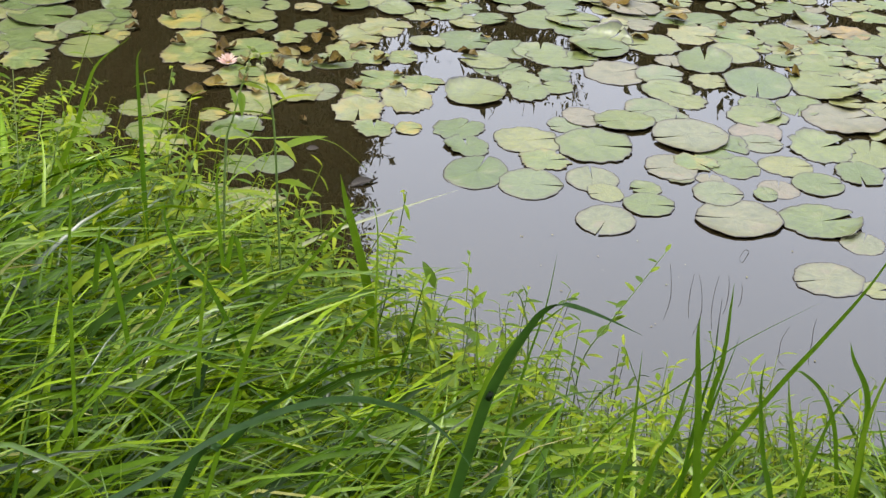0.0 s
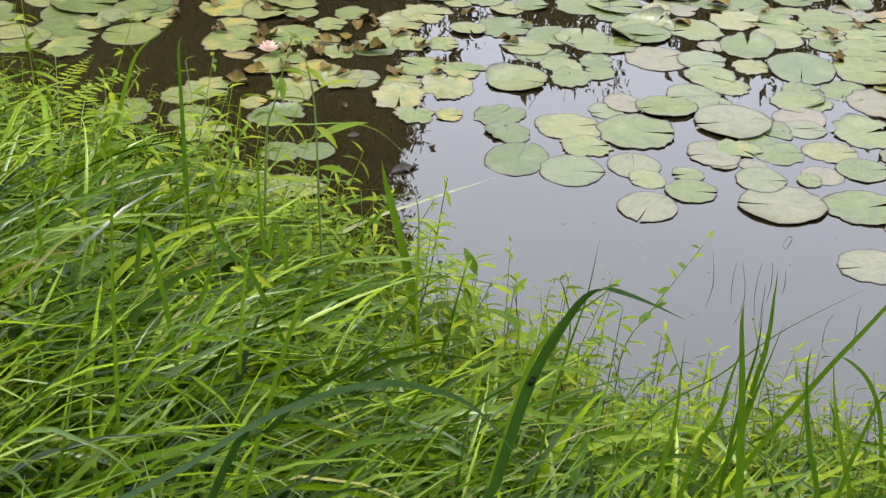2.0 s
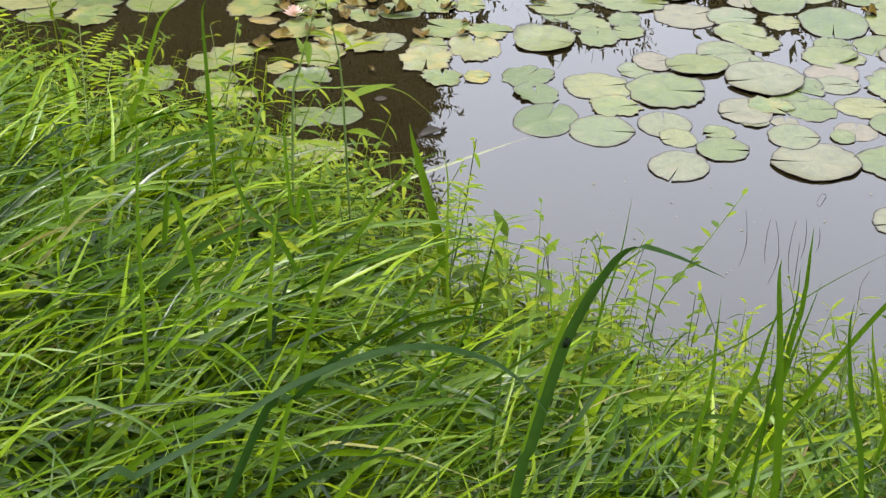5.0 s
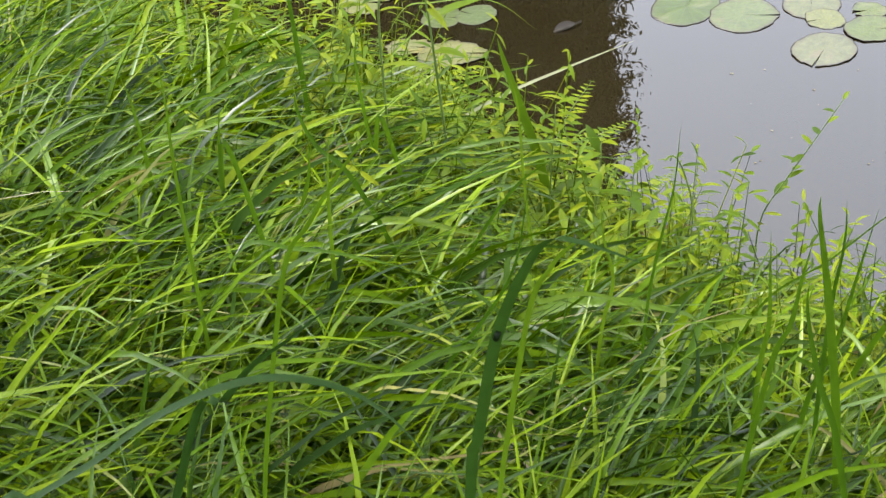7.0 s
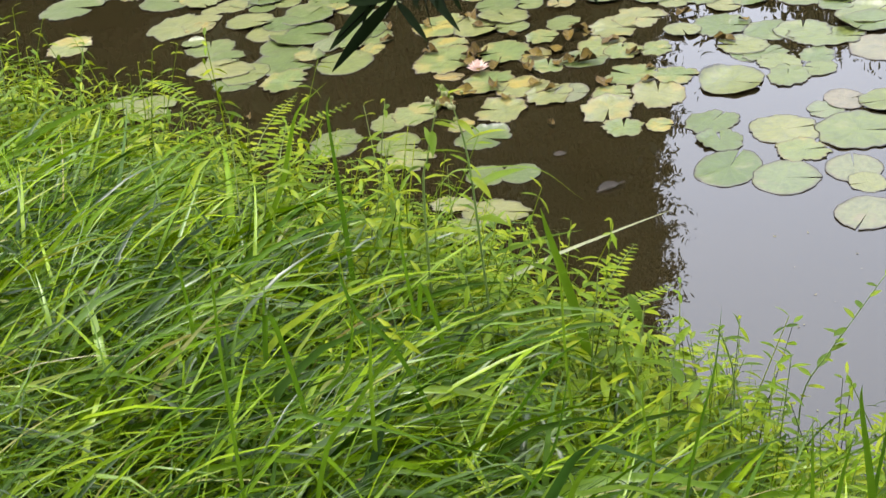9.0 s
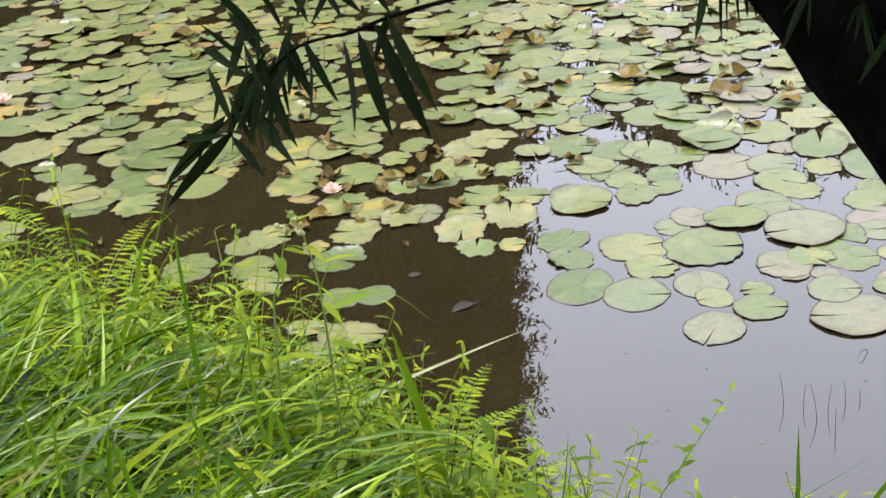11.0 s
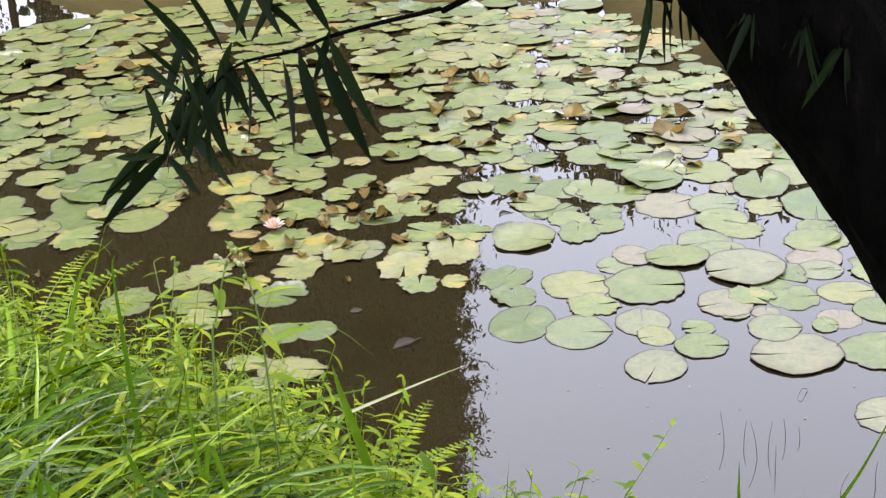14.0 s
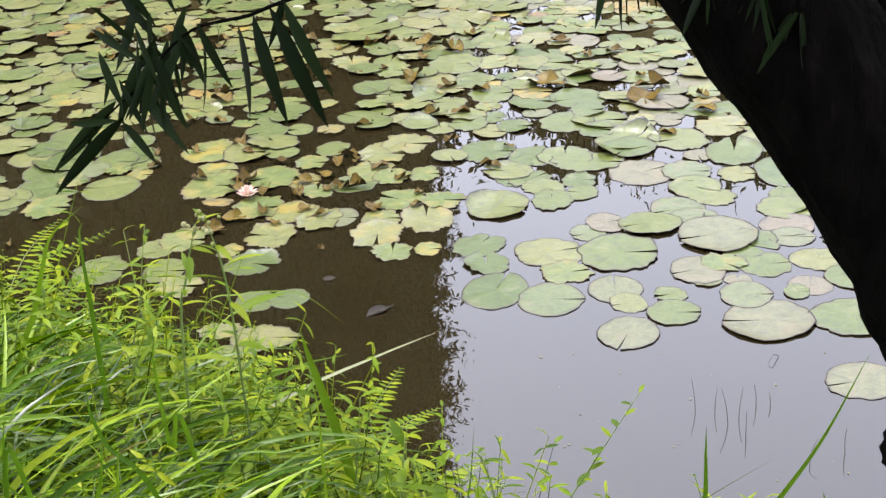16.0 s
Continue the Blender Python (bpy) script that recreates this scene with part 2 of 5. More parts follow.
def mesh_quads(name, verts, quads, mat):
    """A smooth mesh from arrays of points and four-sided faces."""
    me = bpy.data.meshes.new(name)
    me.vertices.add(len(verts))
    me.vertices.foreach_set("co", np.asarray(verts, np.float32).ravel())
    me.loops.add(4 * len(quads))
    me.loops.foreach_set("vertex_index", np.asarray(quads, np.int32).ravel())
    me.polygons.add(len(quads))
    me.polygons.foreach_set("loop_start", np.arange(0, 4 * len(quads), 4, dtype=np.int32))
    me.materials.append(mat)
    me.update(calc_edges=True)
    me.polygons.foreach_set("use_smooth", [True] * len(quads))
    return me


def child(name, data, parent, m=None, label=""):
    ob = new(name, data)
    ob.parent = parent
    if m is not None:
        ob.matrix_local = m
    return tagged(ob, label)


def spline(points, n):
    """n points on a smooth line through the given ones."""
    p = np.array(points, float)
    p = np.vstack([2 * p[0] - p[1], p, 2 * p[-1] - p[-2]])
    k = len(p) - 3
    out = []
    for u in np.linspace(0, k, n):
        i = min(int(u), k - 1)
        t = u - i
        a, b_, c, d = p[i : i + 4]
        out.append(0.5 * (2 * b_ + (c - a) * t + (2 * a - 5 * b_ + 4 * c - d) * t * t + (3 * b_ - a - 3 * c + d) * t**3))
    return np.array(out)


def tube(points, radii, sides=8, rough=0.0, rnd=None):
    """Vertices and faces of a round stem along a line, closed at both ends."""
    p = np.array(points, float)
    r = np.interp(np.linspace(0, 1, len(p)), np.linspace(0, 1, len(radii)), radii)
    verts, faces = [], []
    up = np.array([0.13, 0.31, 0.94])
    for i in range(len(p)):
        d = p[min(i + 1, len(p) - 1)] - p[max(i - 1, 0)]
        d = d / (np.linalg.norm(d) + 1e-9)
        a = np.cross(d, up if abs(d @ up) < 0.95 else (1, 0, 0))
        a /= np.linalg.norm(a)
        c = np.cross(d, a)
        for s in range(sides):
            w = 2 * math.pi * s / sides
            k = r[i] * (1 + (rough * noise.noise(Vector((3 * math.cos(w), 3 * math.sin(w), i * 0.35))) if rough else 0))
            verts.append(p[i] + k * (math.cos(w) * a + math.sin(w) * c))
    for i in range(len(p) - 1):
        for s in range(sides):
            q = (s + 1) % sides
            faces.append((i * sides + s, i * sides + q, (i + 1) * sides + q, (i + 1) * sides + s))
    faces.append(tuple(range(sides))[::-1])
    faces.append(tuple((len(p) - 1) * sides + s for s in range(sides)))
    return verts, faces


def ribbon(points, width, fold=0.25, side=None, tip=0.12):
    """A grass blade along a line: two halves folded along the midrib, tapering to its tip."""
    p = np.array(points, float)
    n = len(p)
    verts, faces = [], []
    for i in range(n):
        d = p[min(i + 1, n - 1)] - p[max(i - 1, 0)]
        d = d / (np.linalg.norm(d) + 1e-9)
        a = np.array(side, float) if side is not None else np.cross(d, (0, 0, 1.0))
        a = a - d * (a @ d)
        a /= np.linalg.norm(a) + 1e-9
        u = i / (n - 1)
        w = width * 0.5 * min(1.0, 0.55 + 2.2 * u) * (1 - max(0, (u - 0.45) / 0.55) ** 1.6 * (1 - 0.02))
        c = np.cross(a, d)
        c = c if c[2] > 0 else -c
        verts += [p[i] - a * w + c * w * fold, p[i], p[i] + a * w + c * w * fold]
    for i in range(n - 1):
        k = 3 * i
        faces += [(k, k + 1, k + 4, k + 3), (k + 1, k + 2, k + 5, k + 4)]
    return verts, faces


# ---- the ground: bank and pond bed in one sheet, the water on top ----
SHORE = [(-60, 26), (-8, 5.6), (-3, 3.25), (-1.5, 2.5), (-0.8, 2.1), (-0.45, 1.75), (-0.1, 1.38), (0.25, 1.12), (0.6, 1.08), (0.95, 1.3), (1.6, 1.75), (4, 3.0), (9, 4.2), (60, 12)]


def shore_y(x):
    return float(np.interp(x, [s[0] for s in SHORE], [s[1] for s in SHORE]))


def ground_z(x, y):
    d = shore_y(x) - y  # metres landward
    far = y - 13.5 - 0.8 * math.sin(x * 0.4)
    if far > 0:
        top = float(np.interp(x, [-30, -7.6, -6.9, -2.2, -1.3, 0.3, 1.1, 40], [0.7, 0.7, 3.6, 3.6, 3.3, 3.3, 6.5, 6.5]))
        return min(0.5 * far, top) + 0.25 * noise.noise(Vector((x * 0.3, y * 0.3, 0))) * min(1, far)
    if d > 0:
        return 0.52 * (1 - math.exp(-d * 1.3)) + 0.05 * noise.noise(Vector((x * 1.7, y * 1.7, 0))) * min(1, d * 2)
    return max(-0.9, 0.45 * d)


def axis_steps(fine_a, fine_b, step, far):
    s = list(np.arange(fine_a, fine_b, step))
    lo, hi, g = fine_a, fine_b, step
    while hi < far:
        g *= 1.25
        hi += g
        lo -= g
        s.append(hi)
        s.insert(0, lo)
    return s


def build_ground():
    xs, ys = axis_steps(-4, 3, 0.12, 900), axis_steps(-3, 5, 0.12, 900)
    verts = [(x, y, ground_z(x, y)) for y in ys for x in xs]
    w = len(xs)
    faces = [(j * w + i, j * w + i + 1, (j + 1) * w + i + 1, (j + 1) * w + i) for j in range(len(ys) - 1) for i in range(w - 1)]
    g = new("ground", mesh_of("ground", verts, faces, SOIL))
    tagged(g, "dark damp soil bank sloping down into the pond", "ground", kind="structure")


build_ground()


def build_water():
    xs, ys = list(np.linspace(-70, 70, 41)), list(np.linspace(-0.5, 34, 24))
    verts = [(x, y, 0.0) for y in ys for x in xs]
    w = len(xs)
    faces = [(j * w + i, j * w + i + 1, (j + 1) * w + i + 1, (j + 1) * w + i) for j in range(len(ys) - 1) for i in range(w - 1)]
    tagged(new("water", mesh_of("water", verts, faces, WATER)), "still murky brown pond water mirroring the pale sky", "water", kind="structure")


build_water()


# ---- water lily pads ----
def pad_mesh(name, mat, seed, curl=0.0, notch=0.2, wave=0.004, ragged=0.0, trough=0.0, cup=0.0):
    """A round floating leaf of 0.1 m radius with its slit, thin but solid, a little wavy."""
    rnd = random.Random(seed)
    n, rings = 60, [0.0, 0.035, 0.07, 0.088, 0.096, 0.1]
    radius = []
    ph = [rnd.uniform(0, 6.28) for _ in range(5)]
    lobe = rnd.uniform(-0.08, 0.08)
    verts, faces, layer = [], [], []
    fold_dir = rnd.uniform(0, 6.28)
    for top in (1, 0):
        ids = []
        for r in rings:
            row = []
            for i in range(n + 1):
                a = notch * (0.35 + 0.65 * r / 0.1) * 0.5 + (2 * math.pi - notch * (0.35 + 0.65 * r / 0.1)) * i / n
                e = 1 + 0.035 * math.sin(2 * a + ph[0]) + 0.018 * math.sin(5 * a + ph[1]) + 0.012 * math.sin(11 * a + ph[2])
                if ragged or r > 0.09:
                    e += max(ragged, 0.028) * (r / 0.1) ** 2 * (noise.noise(Vector((2.5 * math.cos(a), 2.5 * math.sin(a), seed))) + 0.6 * noise.noise(Vector((8 * math.cos(a), 8 * math.sin(a), seed))) + 0.35 * noise.noise(Vector((19 * math.cos(a), 19 * math.sin(a), seed))))
                q = r * e * (1 + lobe * math.cos(a))
                x, y = q * math.cos(a), q * math.sin(a)
                lump = noise.noise(Vector((x * 22, y * 22, seed * 3.7)))
                z = 0.0012 + 0.0012 * max(0.0, lump) * (r / 0.1) + wave * 0.4 * (r / 0.1) ** 2 * (math.sin(3 * a + ph[3]) + 0.6 * math.sin(7 * a + ph[4]))
                if curl > 0:
                    s = max(0.0, (x * math.cos(fold_dir) + y * math.sin(fold_dir)) / 0.1 - 0.45)
                    z += curl * s * s * 0.25
                    x -= math.cos(fold_dir) * curl * s * s * 0.05
                    y -= math.sin(fold_dir) * curl * s * s * 0.05
                z += cup * max(0.0, math.sin(a + ph[0]) + 0.5 * math.sin(2 * a + ph[4])) * (r / 0.1) ** 5
                if trough > 0:
                    s = (x * math.sin(fold_dir) - y * math.cos(fold_dir)) / 0.1
                    z += trough * 0.05 * abs(s) ** 1.5 * (1 + 0.5 * math.sin(3 * a + ph[2]))
                    x -= math.sin(fold_dir) * s * 0.045 * min(1.0, trough)
                    y += math.cos(fold_dir) * s * 0.045 * min(1.0, trough)
                z = max(z, 0.001)
                row.append(len(verts))
                verts.append((x, y, z - (0 if top else 0.001)))
                radius.append(r / 0.1)
            ids.append(row)
        layer.append(ids)
        for j in range(len(rings) - 1):
            for i in range(n):
                f = (ids[j][i], ids[j + 1][i], ids[j + 1][i + 1], ids[j][i + 1])
                if j == 0:
                    f = (ids[j][i], ids[j + 1][i], ids[j + 1][i + 1])
                faces.append(f if top else f[::-1])
    t, u = layer
    upper = len(faces) // 2
    for i in range(n):
        faces.append((t[-1][i], u[-1][i], u[-1][i + 1], t[-1][i + 1]))
    me = mesh_of(name, verts, faces, [mat, PAD_UNDER], True, [0] * upper + [1] * (len(faces) - upper))
    me.attributes.new("rim", "FLOAT", "POINT").data.foreach_set("value", radius)
    return me


PADS = [pad_mesh("lily_pad", PAD, k, notch=(0.1, 0.16, 0.34, 0.12, 0.5)[k % 5], wave=0.0012 + 0.001 * (k % 3), ragged=(0.05, 0.1, 0.18)[k % 3], cup=(0, 0.002, 0.009, 0.0, 0.003)[k % 5]) for k in range(14)]
PADS_PALE = [pad_mesh("pale_lily_pad", PAD_PALE, 20 + k, notch=(0.1, 0.3, 0.14)[k % 3], wave=0.0012, ragged=(0.04, 0.09)[k % 2], cup=(0.0, 0.002, 0.007)[k % 3]) for k in range(7)]
PADS_MOTTLED = [pad_mesh("mottled_lily_pad", PAD_MOTTLED, 30 + k, notch=0.25, wave=0.005, ragged=0.26, cup=0.004 * (k % 3)) for k in range(7)]
PADS_YELLOW = [pad_mesh("yellow_lily_pad", PAD_YELLOW, 40 + k, notch=0.25, wave=0.008, ragged=0.16) for k in range(4)]
PADS_CURLED = [pad_mesh("curled_lily_pad", PAD, 60 + k, curl=0.22 + 0.1 * k, notch=0.08, ragged=0.06, cup=0.008) for k in range(5)]
PADS_BROWN = [pad_mesh("decayed_lily_pad", PAD_BROWN, 80 + k, trough=0.6 + 0.2 * k, notch=0.5, wave=0.01, ragged=0.12) for k in range(4)]
PAD_KINDS = {
    "green": (PADS, "green water lily pad floating flat on the pond"),
    "pale": (PADS_PALE, "faded greyish pink lily pad floating on the water"),
    "mottled": (PADS_MOTTLED, "ragged pale green lily pad with yellow blotches"),
    "yellow": (PADS_YELLOW, "yellowing ragged lily pad with brown decayed patches"),
    "curled": (PADS_CURLED, "green lily pad with one edge curled up"),
    "brown": (PADS_BROWN, "withered yellow brown lily leaf folded into a trough"),
}
placed, drift = [], []


def lily_pad(x, y, rx, ry, turn, kind="green", z=0.0, tilt=0.0, single=True):
    """A pad on the water; one that cannot be told apart from the others goes into the drift."""
    meshes, label = PAD_KINDS[kind]
    me = meshes[int((x * 7.3 + y * 3.1 + rx * 11) * 10) % len(meshes)]
    k = math.sqrt(rx * ry) / 0.1
    # oval pads keep their long axis across or along the view down the pond
    sx = rx / 0.1 / k
    flat = pose(x, y, z, tilt, 0, 0) @ Matrix.Diagonal((k * sx, k / sx, k, 1)) @ pose(0, 0, 0, 0, 0, turn)
    placed.append((x, y, max(rx, ry) * 0.5 + min(rx, ry) * 0.5))
    m = pose(x, y, z, tilt, 0, turn) @ Matrix.Diagonal((k, k, k, 1)) if abs(sx - 1) < 0.04 else flat
    if not single:
        drift.append((me, m, kind))
        return None
    ob = new("lily_pad", me)
    ob.matrix_world = m
    return tagged(ob, label, "lily pad", "lily pads on the pond")


OPEN_WATER = [
    (-0.02, 2.93, 0.108, 0.136, 77, "green"), (0.15, 2.85, 0.108, 0.118, -3, "pale"), (0.36, 2.91, 0.085, 0.104, 93, "pale"), (0.39, 2.61, 0.087, 0.110, -107, "pale"),
    (0.53, 2.74, 0.083, 0.087, -3, "green"), (0.80, 2.68, 0.136, 0.143, -178, "pale"), (0.40, 2.81, 0.057, 0.068, -163, "green"), (0.53, 2.87, 0.049, 0.057, -162, "green"),
    (0.21, 3.05, 0.083, 0.088, 13, "mottled"), (0.38, 3.20, 0.131, 0.153, -3, "green"), (0.14, 3.21, 0.114, 0.121, 18, "green"), (-0.10, 3.28, 0.080, 0.104, 64, "green"),
    (-0.06, 3.13, 0.074, 0.092, 101, "green"), (0.49, 3.44, 0.105, 0.111, -161, "green"), (0.34, 3.46, 0.069, 0.090, 19, "pale"), (0.28, 3.37, 0.058, 0.076, -161, "pale"),
    (-0.05, 3.65, 0.112, 0.146, -22, "curled"), (0.12, 3.82, 0.070, 0.091, -48, "green"), (0.26, 3.75, 0.058, 0.076, 163, "green"), (0.15, 3.69, 0.079, 0.095, 90, "green"),
]
OPEN_WATER_SIDE = [
    (0.68, 3.78, 0.095, 0.108, -41, "green"), (0.73, 3.69, 0.082, 0.093, 139, "green"), (0.60, 3.57, 0.095, 0.123, -161, "pale"), (0.65, 3.50, 0.091, 0.077, -5, "pale"),
    (0.71, 3.33, 0.137, 0.150, -162, "pale"), (0.80, 3.26, 0.098, 0.118, -40, "green"), (0.96, 3.40, 0.086, 0.112, -124, "pale"), (0.96, 3.30, 0.081, 0.072, -5, "pale"),
    (0.63, 3.05, 0.089, 0.109, -161, "pale"), (0.72, 3.10, 0.063, 0.081, -48, "mottled"), (0.85, 3.09, 0.087, 0.102, 6, "green"), (0.65, 2.98, 0.053, 0.059, -3, "pale"),
    (0.75, 2.97, 0.046, 0.043, 84, "pale"), (0.76, 2.86, 0.085, 0.094, -2, "pale"), (0.92, 2.87, 0.041, 0.049, -3, "green"), (0.97, 2.92, 0.068, 0.075, 81, "pale"),
    (1.03, 3.12, 0.087, 0.094, 8, "green"), (0.99, 3.60, 0.097, 0.091, 82, "green"), (0.99, 3.69, 0.054, 0.070, 82, "green"),
]
BY_THE_TRUNK = [
    (1.07, 2.69, 0.123, 0.132, 22, "green"), (1.31, 3.59, 0.143, 0.163, 23, "pale"), (1.17, 3.29, 0.103, 0.132, 28, "green"), (1.34, 3.27, 0.102, 0.133, 78, "green"),
    (1.27, 3.09, 0.083, 0.098, -93, "green"), (1.11, 2.98, 0.087, 0.094, 9, "green"), (1.17, 2.55, 0.068, 0.077, 70, "pale"), (1.02, 2.30, 0.104, 0.109, -164, "pale"),
    (1.15, 2.25, 0.042, 0.054, 7, "green"), (1.04, 3.91, 0.125, 0.162, -98, "green"), (1.30, 3.93, 0.137, 0.169, -3, "green"), (1.17, 3.70, 0.088, 0.108, -107, "green"),
    (1.02, 3.69, 0.061, 0.078, 9, "green"), (0.99, 3.57, 0.115, 0.098, 82, "green"), (1.35, 4.17, 0.131, 0.140, -4, "green"), (0.86, 4.15, 0.111, 0.144, 84, "green"),
    (0.98, 4.25, 0.095, 0.124, -148, "green"), (1.23, 4.51, 0.125, 0.162, 9, "green"), (1.59, 4.46, 0.112, 0.146, -20, "green"),
]
MID_RAFT = [
    (0.85, 4.46, 0.100, 0.130, -8, "mottled"), (0.66, 4.31, 0.103, 0.134, -160, "green"), (0.45, 4.32, 0.111, 0.144, 43, "curled"), (0.49, 3.95, 0.119, 0.145, 32, "pale"),
    (0.66, 3.94, 0.094, 0.102, -5, "pale"), (0.85, 3.91, 0.068, 0.089, -6, "green"), (0.29, 4.08, 0.134, 0.114, -6, "green"), (0.25, 3.89, 0.064, 0.083, -5, "green"),
    (-0.02, 4.00, 0.099, 0.093, 174, "green"), (0.07, 3.91, 0.076, 0.090, 45, "green"), (-0.11, 4.23, 0.104, 0.135, -6, "green"), (-0.21, 4.57, 0.076, 0.098, 173, "green"),
    (-0.11, 4.65, 0.054, 0.070, -7, "green"), (-0.11, 4.47, 0.072, 0.093, -6, "green"), (-0.01, 4.53, 0.072, 0.088, -6, "green"), (-0.13, 4.97, 0.096, 0.125, 7, "green"),
    (-0.22, 5.17, 0.080, 0.104, -8, "green"), (0.07, 4.16, 0.102, 0.111, -6, "green"), (0.20, 4.14, 0.112, 0.097, 89, "green"), (0.21, 4.56, 0.114, 0.132, -7, "green"),
]
FAR_RAFT = [
    (0.35, 4.58, 0.119, 0.125, -7, "green"), (0.33, 4.45, 0.074, 0.092, -7, "green"), (0.25, 4.88, 0.113, 0.146, -159, "green"), (0.06, 4.86, 0.105, 0.137, -8, "green"),
    (0.05, 4.99, 0.090, 0.100, -8, "yellow"), (0.30, 4.71, 0.073, 0.094, -7, "green"), (0.48, 4.87, 0.074, 0.096, -8, "green"), (0.49, 4.75, 0.061, 0.079, -7, "green"),
    (0.61, 4.65, 0.106, 0.105, -7, "pale"), (0.52, 4.55, 0.070, 0.091, -7, "mottled"), (0.63, 4.56, 0.060, 0.079, -7, "pale"), (0.81, 5.07, 0.105, 0.136, -8, "pale"),
    (0.81, 4.93, 0.085, 0.097, -8, "mottled"), (0.81, 4.78, 0.060, 0.077, -7, "yellow"), (0.28, 5.19, 0.078, 0.102, -8, "green"), (0.11, 5.44, 0.136, 0.141, -8, "green"),
    (-0.33, 5.46, 0.126, 0.164, -9, "green"), (-0.39, 5.20, 0.094, 0.123, -9, "green"), (-0.60, 5.14, 0.095, 0.123, -8, "green"), (-0.62, 5.38, 0.084, 0.110, -9, "mottled"),
]
DARK_WATER = [
    (-0.82, 4.15, 0.065, 0.085, -6, "green"), (-0.75, 4.30, 0.067, 0.088, -6, "green"), (-0.81, 3.94, 0.066, 0.086, -5, "green"), (-0.74, 3.83, 0.067, 0.072, 98, "green"),
    (-0.61, 3.90, 0.083, 0.108, 153, "green"), (-0.56, 4.03, 0.096, 0.115, -6, "green"), (-0.47, 3.96, 0.068, 0.087, 96, "green"), (-0.54, 4.24, 0.101, 0.131, -6, "mottled"),
    (-0.46, 4.35, 0.096, 0.124, -6, "green"), (-0.34, 3.99, 0.061, 0.079, -5, "green"), (-0.95, 3.98, 0.097, 0.127, -159, "mottled"), (-1.16, 3.91, 0.114, 0.148, -5, "green"),
    (-1.27, 4.30, 0.105, 0.136, 153, "green"), (-1.10, 4.28, 0.099, 0.128, -6, "green"), (-0.95, 3.68, 0.093, 0.121, -4, "mottled"), (-0.81, 3.62, 0.097, 0.101, -5, "yellow"),
    (-0.70, 3.55, 0.085, 0.111, -4, "mottled"), (-0.61, 3.56, 0.063, 0.082, -4, "pale"), (-0.84, 3.41, 0.090, 0.117, 176, "green"), (-0.87, 3.17, 0.088, 0.106, -19, "green"),
]
BY_THE_BANK = [
    (-0.46, 3.40, 0.094, 0.113, -87, "green"), (-0.41, 3.72, 0.086, 0.112, 153, "mottled"), (-0.30, 3.55, 0.100, 0.130, 95, "mottled"), (-0.46, 3.55, 0.073, 0.075, -4, "green"),
    (-0.39, 3.24, 0.071, 0.077, 95, "mottled"), (-0.27, 3.26, 0.049, 0.058, -4, "yellow"), (-0.26, 3.71, 0.074, 0.085, -5, "green"), (-1.15, 3.38, 0.079, 0.102, -4, "green"),
    (-1.24, 3.31, 0.065, 0.085, -4, "green"), (-1.16, 3.12, 0.075, 0.096, -3, "green"), (-1.39, 3.13, 0.090, 0.117, -4, "green"), (-1.09, 2.99, 0.071, 0.092, -3, "mottled"),
    (-0.97, 3.28, 0.045, 0.059, -4, "green"), (-0.80, 2.87, 0.070, 0.077, -3, "green"), (-0.69, 2.88, 0.060, 0.073, 158, "green"), (-0.72, 2.61, 0.103, 0.081, -2, "green"),
    (-0.80, 2.47, 0.079, 0.091, -3, "green"), (-0.87, 2.66, 0.073, 0.059, -2, "mottled"), (-1.19, 4.09, 0.086, 0.080, -5, "yellow"), (-1.11, 3.74, 0.065, 0.042, -5, "yellow"),
]
LEFT_RAFT = [
    (-1.58, 3.91, 0.107, 0.139, 175, "green"), (-1.70, 4.11, 0.062, 0.080, -6, "pale"), (-1.82, 3.94, 0.136, 0.165, -6, "green"), (-1.90, 4.13, 0.100, 0.130, -6, "green"),
    (-2.11, 3.99, 0.079, 0.096, -5, "green"), (-2.09, 3.86, 0.136, 0.099, -6, "green"), (-1.96, 3.81, 0.096, 0.116, -5, "green"), (-2.22, 4.11, 0.101, 0.107, 111, "green"),
    (-1.77, 3.72, 0.093, 0.105, -5, "mottled"), (-1.97, 3.70, 0.082, 0.075, -5, "green"), (-2.39, 4.45, 0.081, 0.105, -5, "green"), (-2.15, 4.43, 0.112, 0.110, -6, "green"),
    (-2.03, 4.29, 0.093, 0.111, -5, "green"), (-1.86, 4.26, 0.143, 0.161, -6, "green"), (-1.91, 4.55, 0.107, 0.119, -6, "green"), (-1.64, 4.20, 0.090, 0.117, -6, "green"),
    (-1.58, 4.28, 0.088, 0.115, -6, "green"), (-1.50, 4.06, 0.053, 0.069, -6, "yellow"), (-2.19, 5.27, 0.105, 0.136, -8, "green"), (-1.99, 5.15, 0.117, 0.151, 151, "green"),
]
LEFT_SHORE = [
    (-2.37, 3.53, 0.058, 0.075, -2, "green"), (-2.23, 3.47, 0.101, 0.131, -1, "green"), (-2.90, 4.17, 0.096, 0.124, -3, "yellow"), (-2.67, 4.75, 0.130, 0.151, -4, "green"),
    (-2.48, 4.39, 0.123, 0.159, -3, "green"), (-3.14, 4.70, 0.134, 0.174, -5, "green"),
]
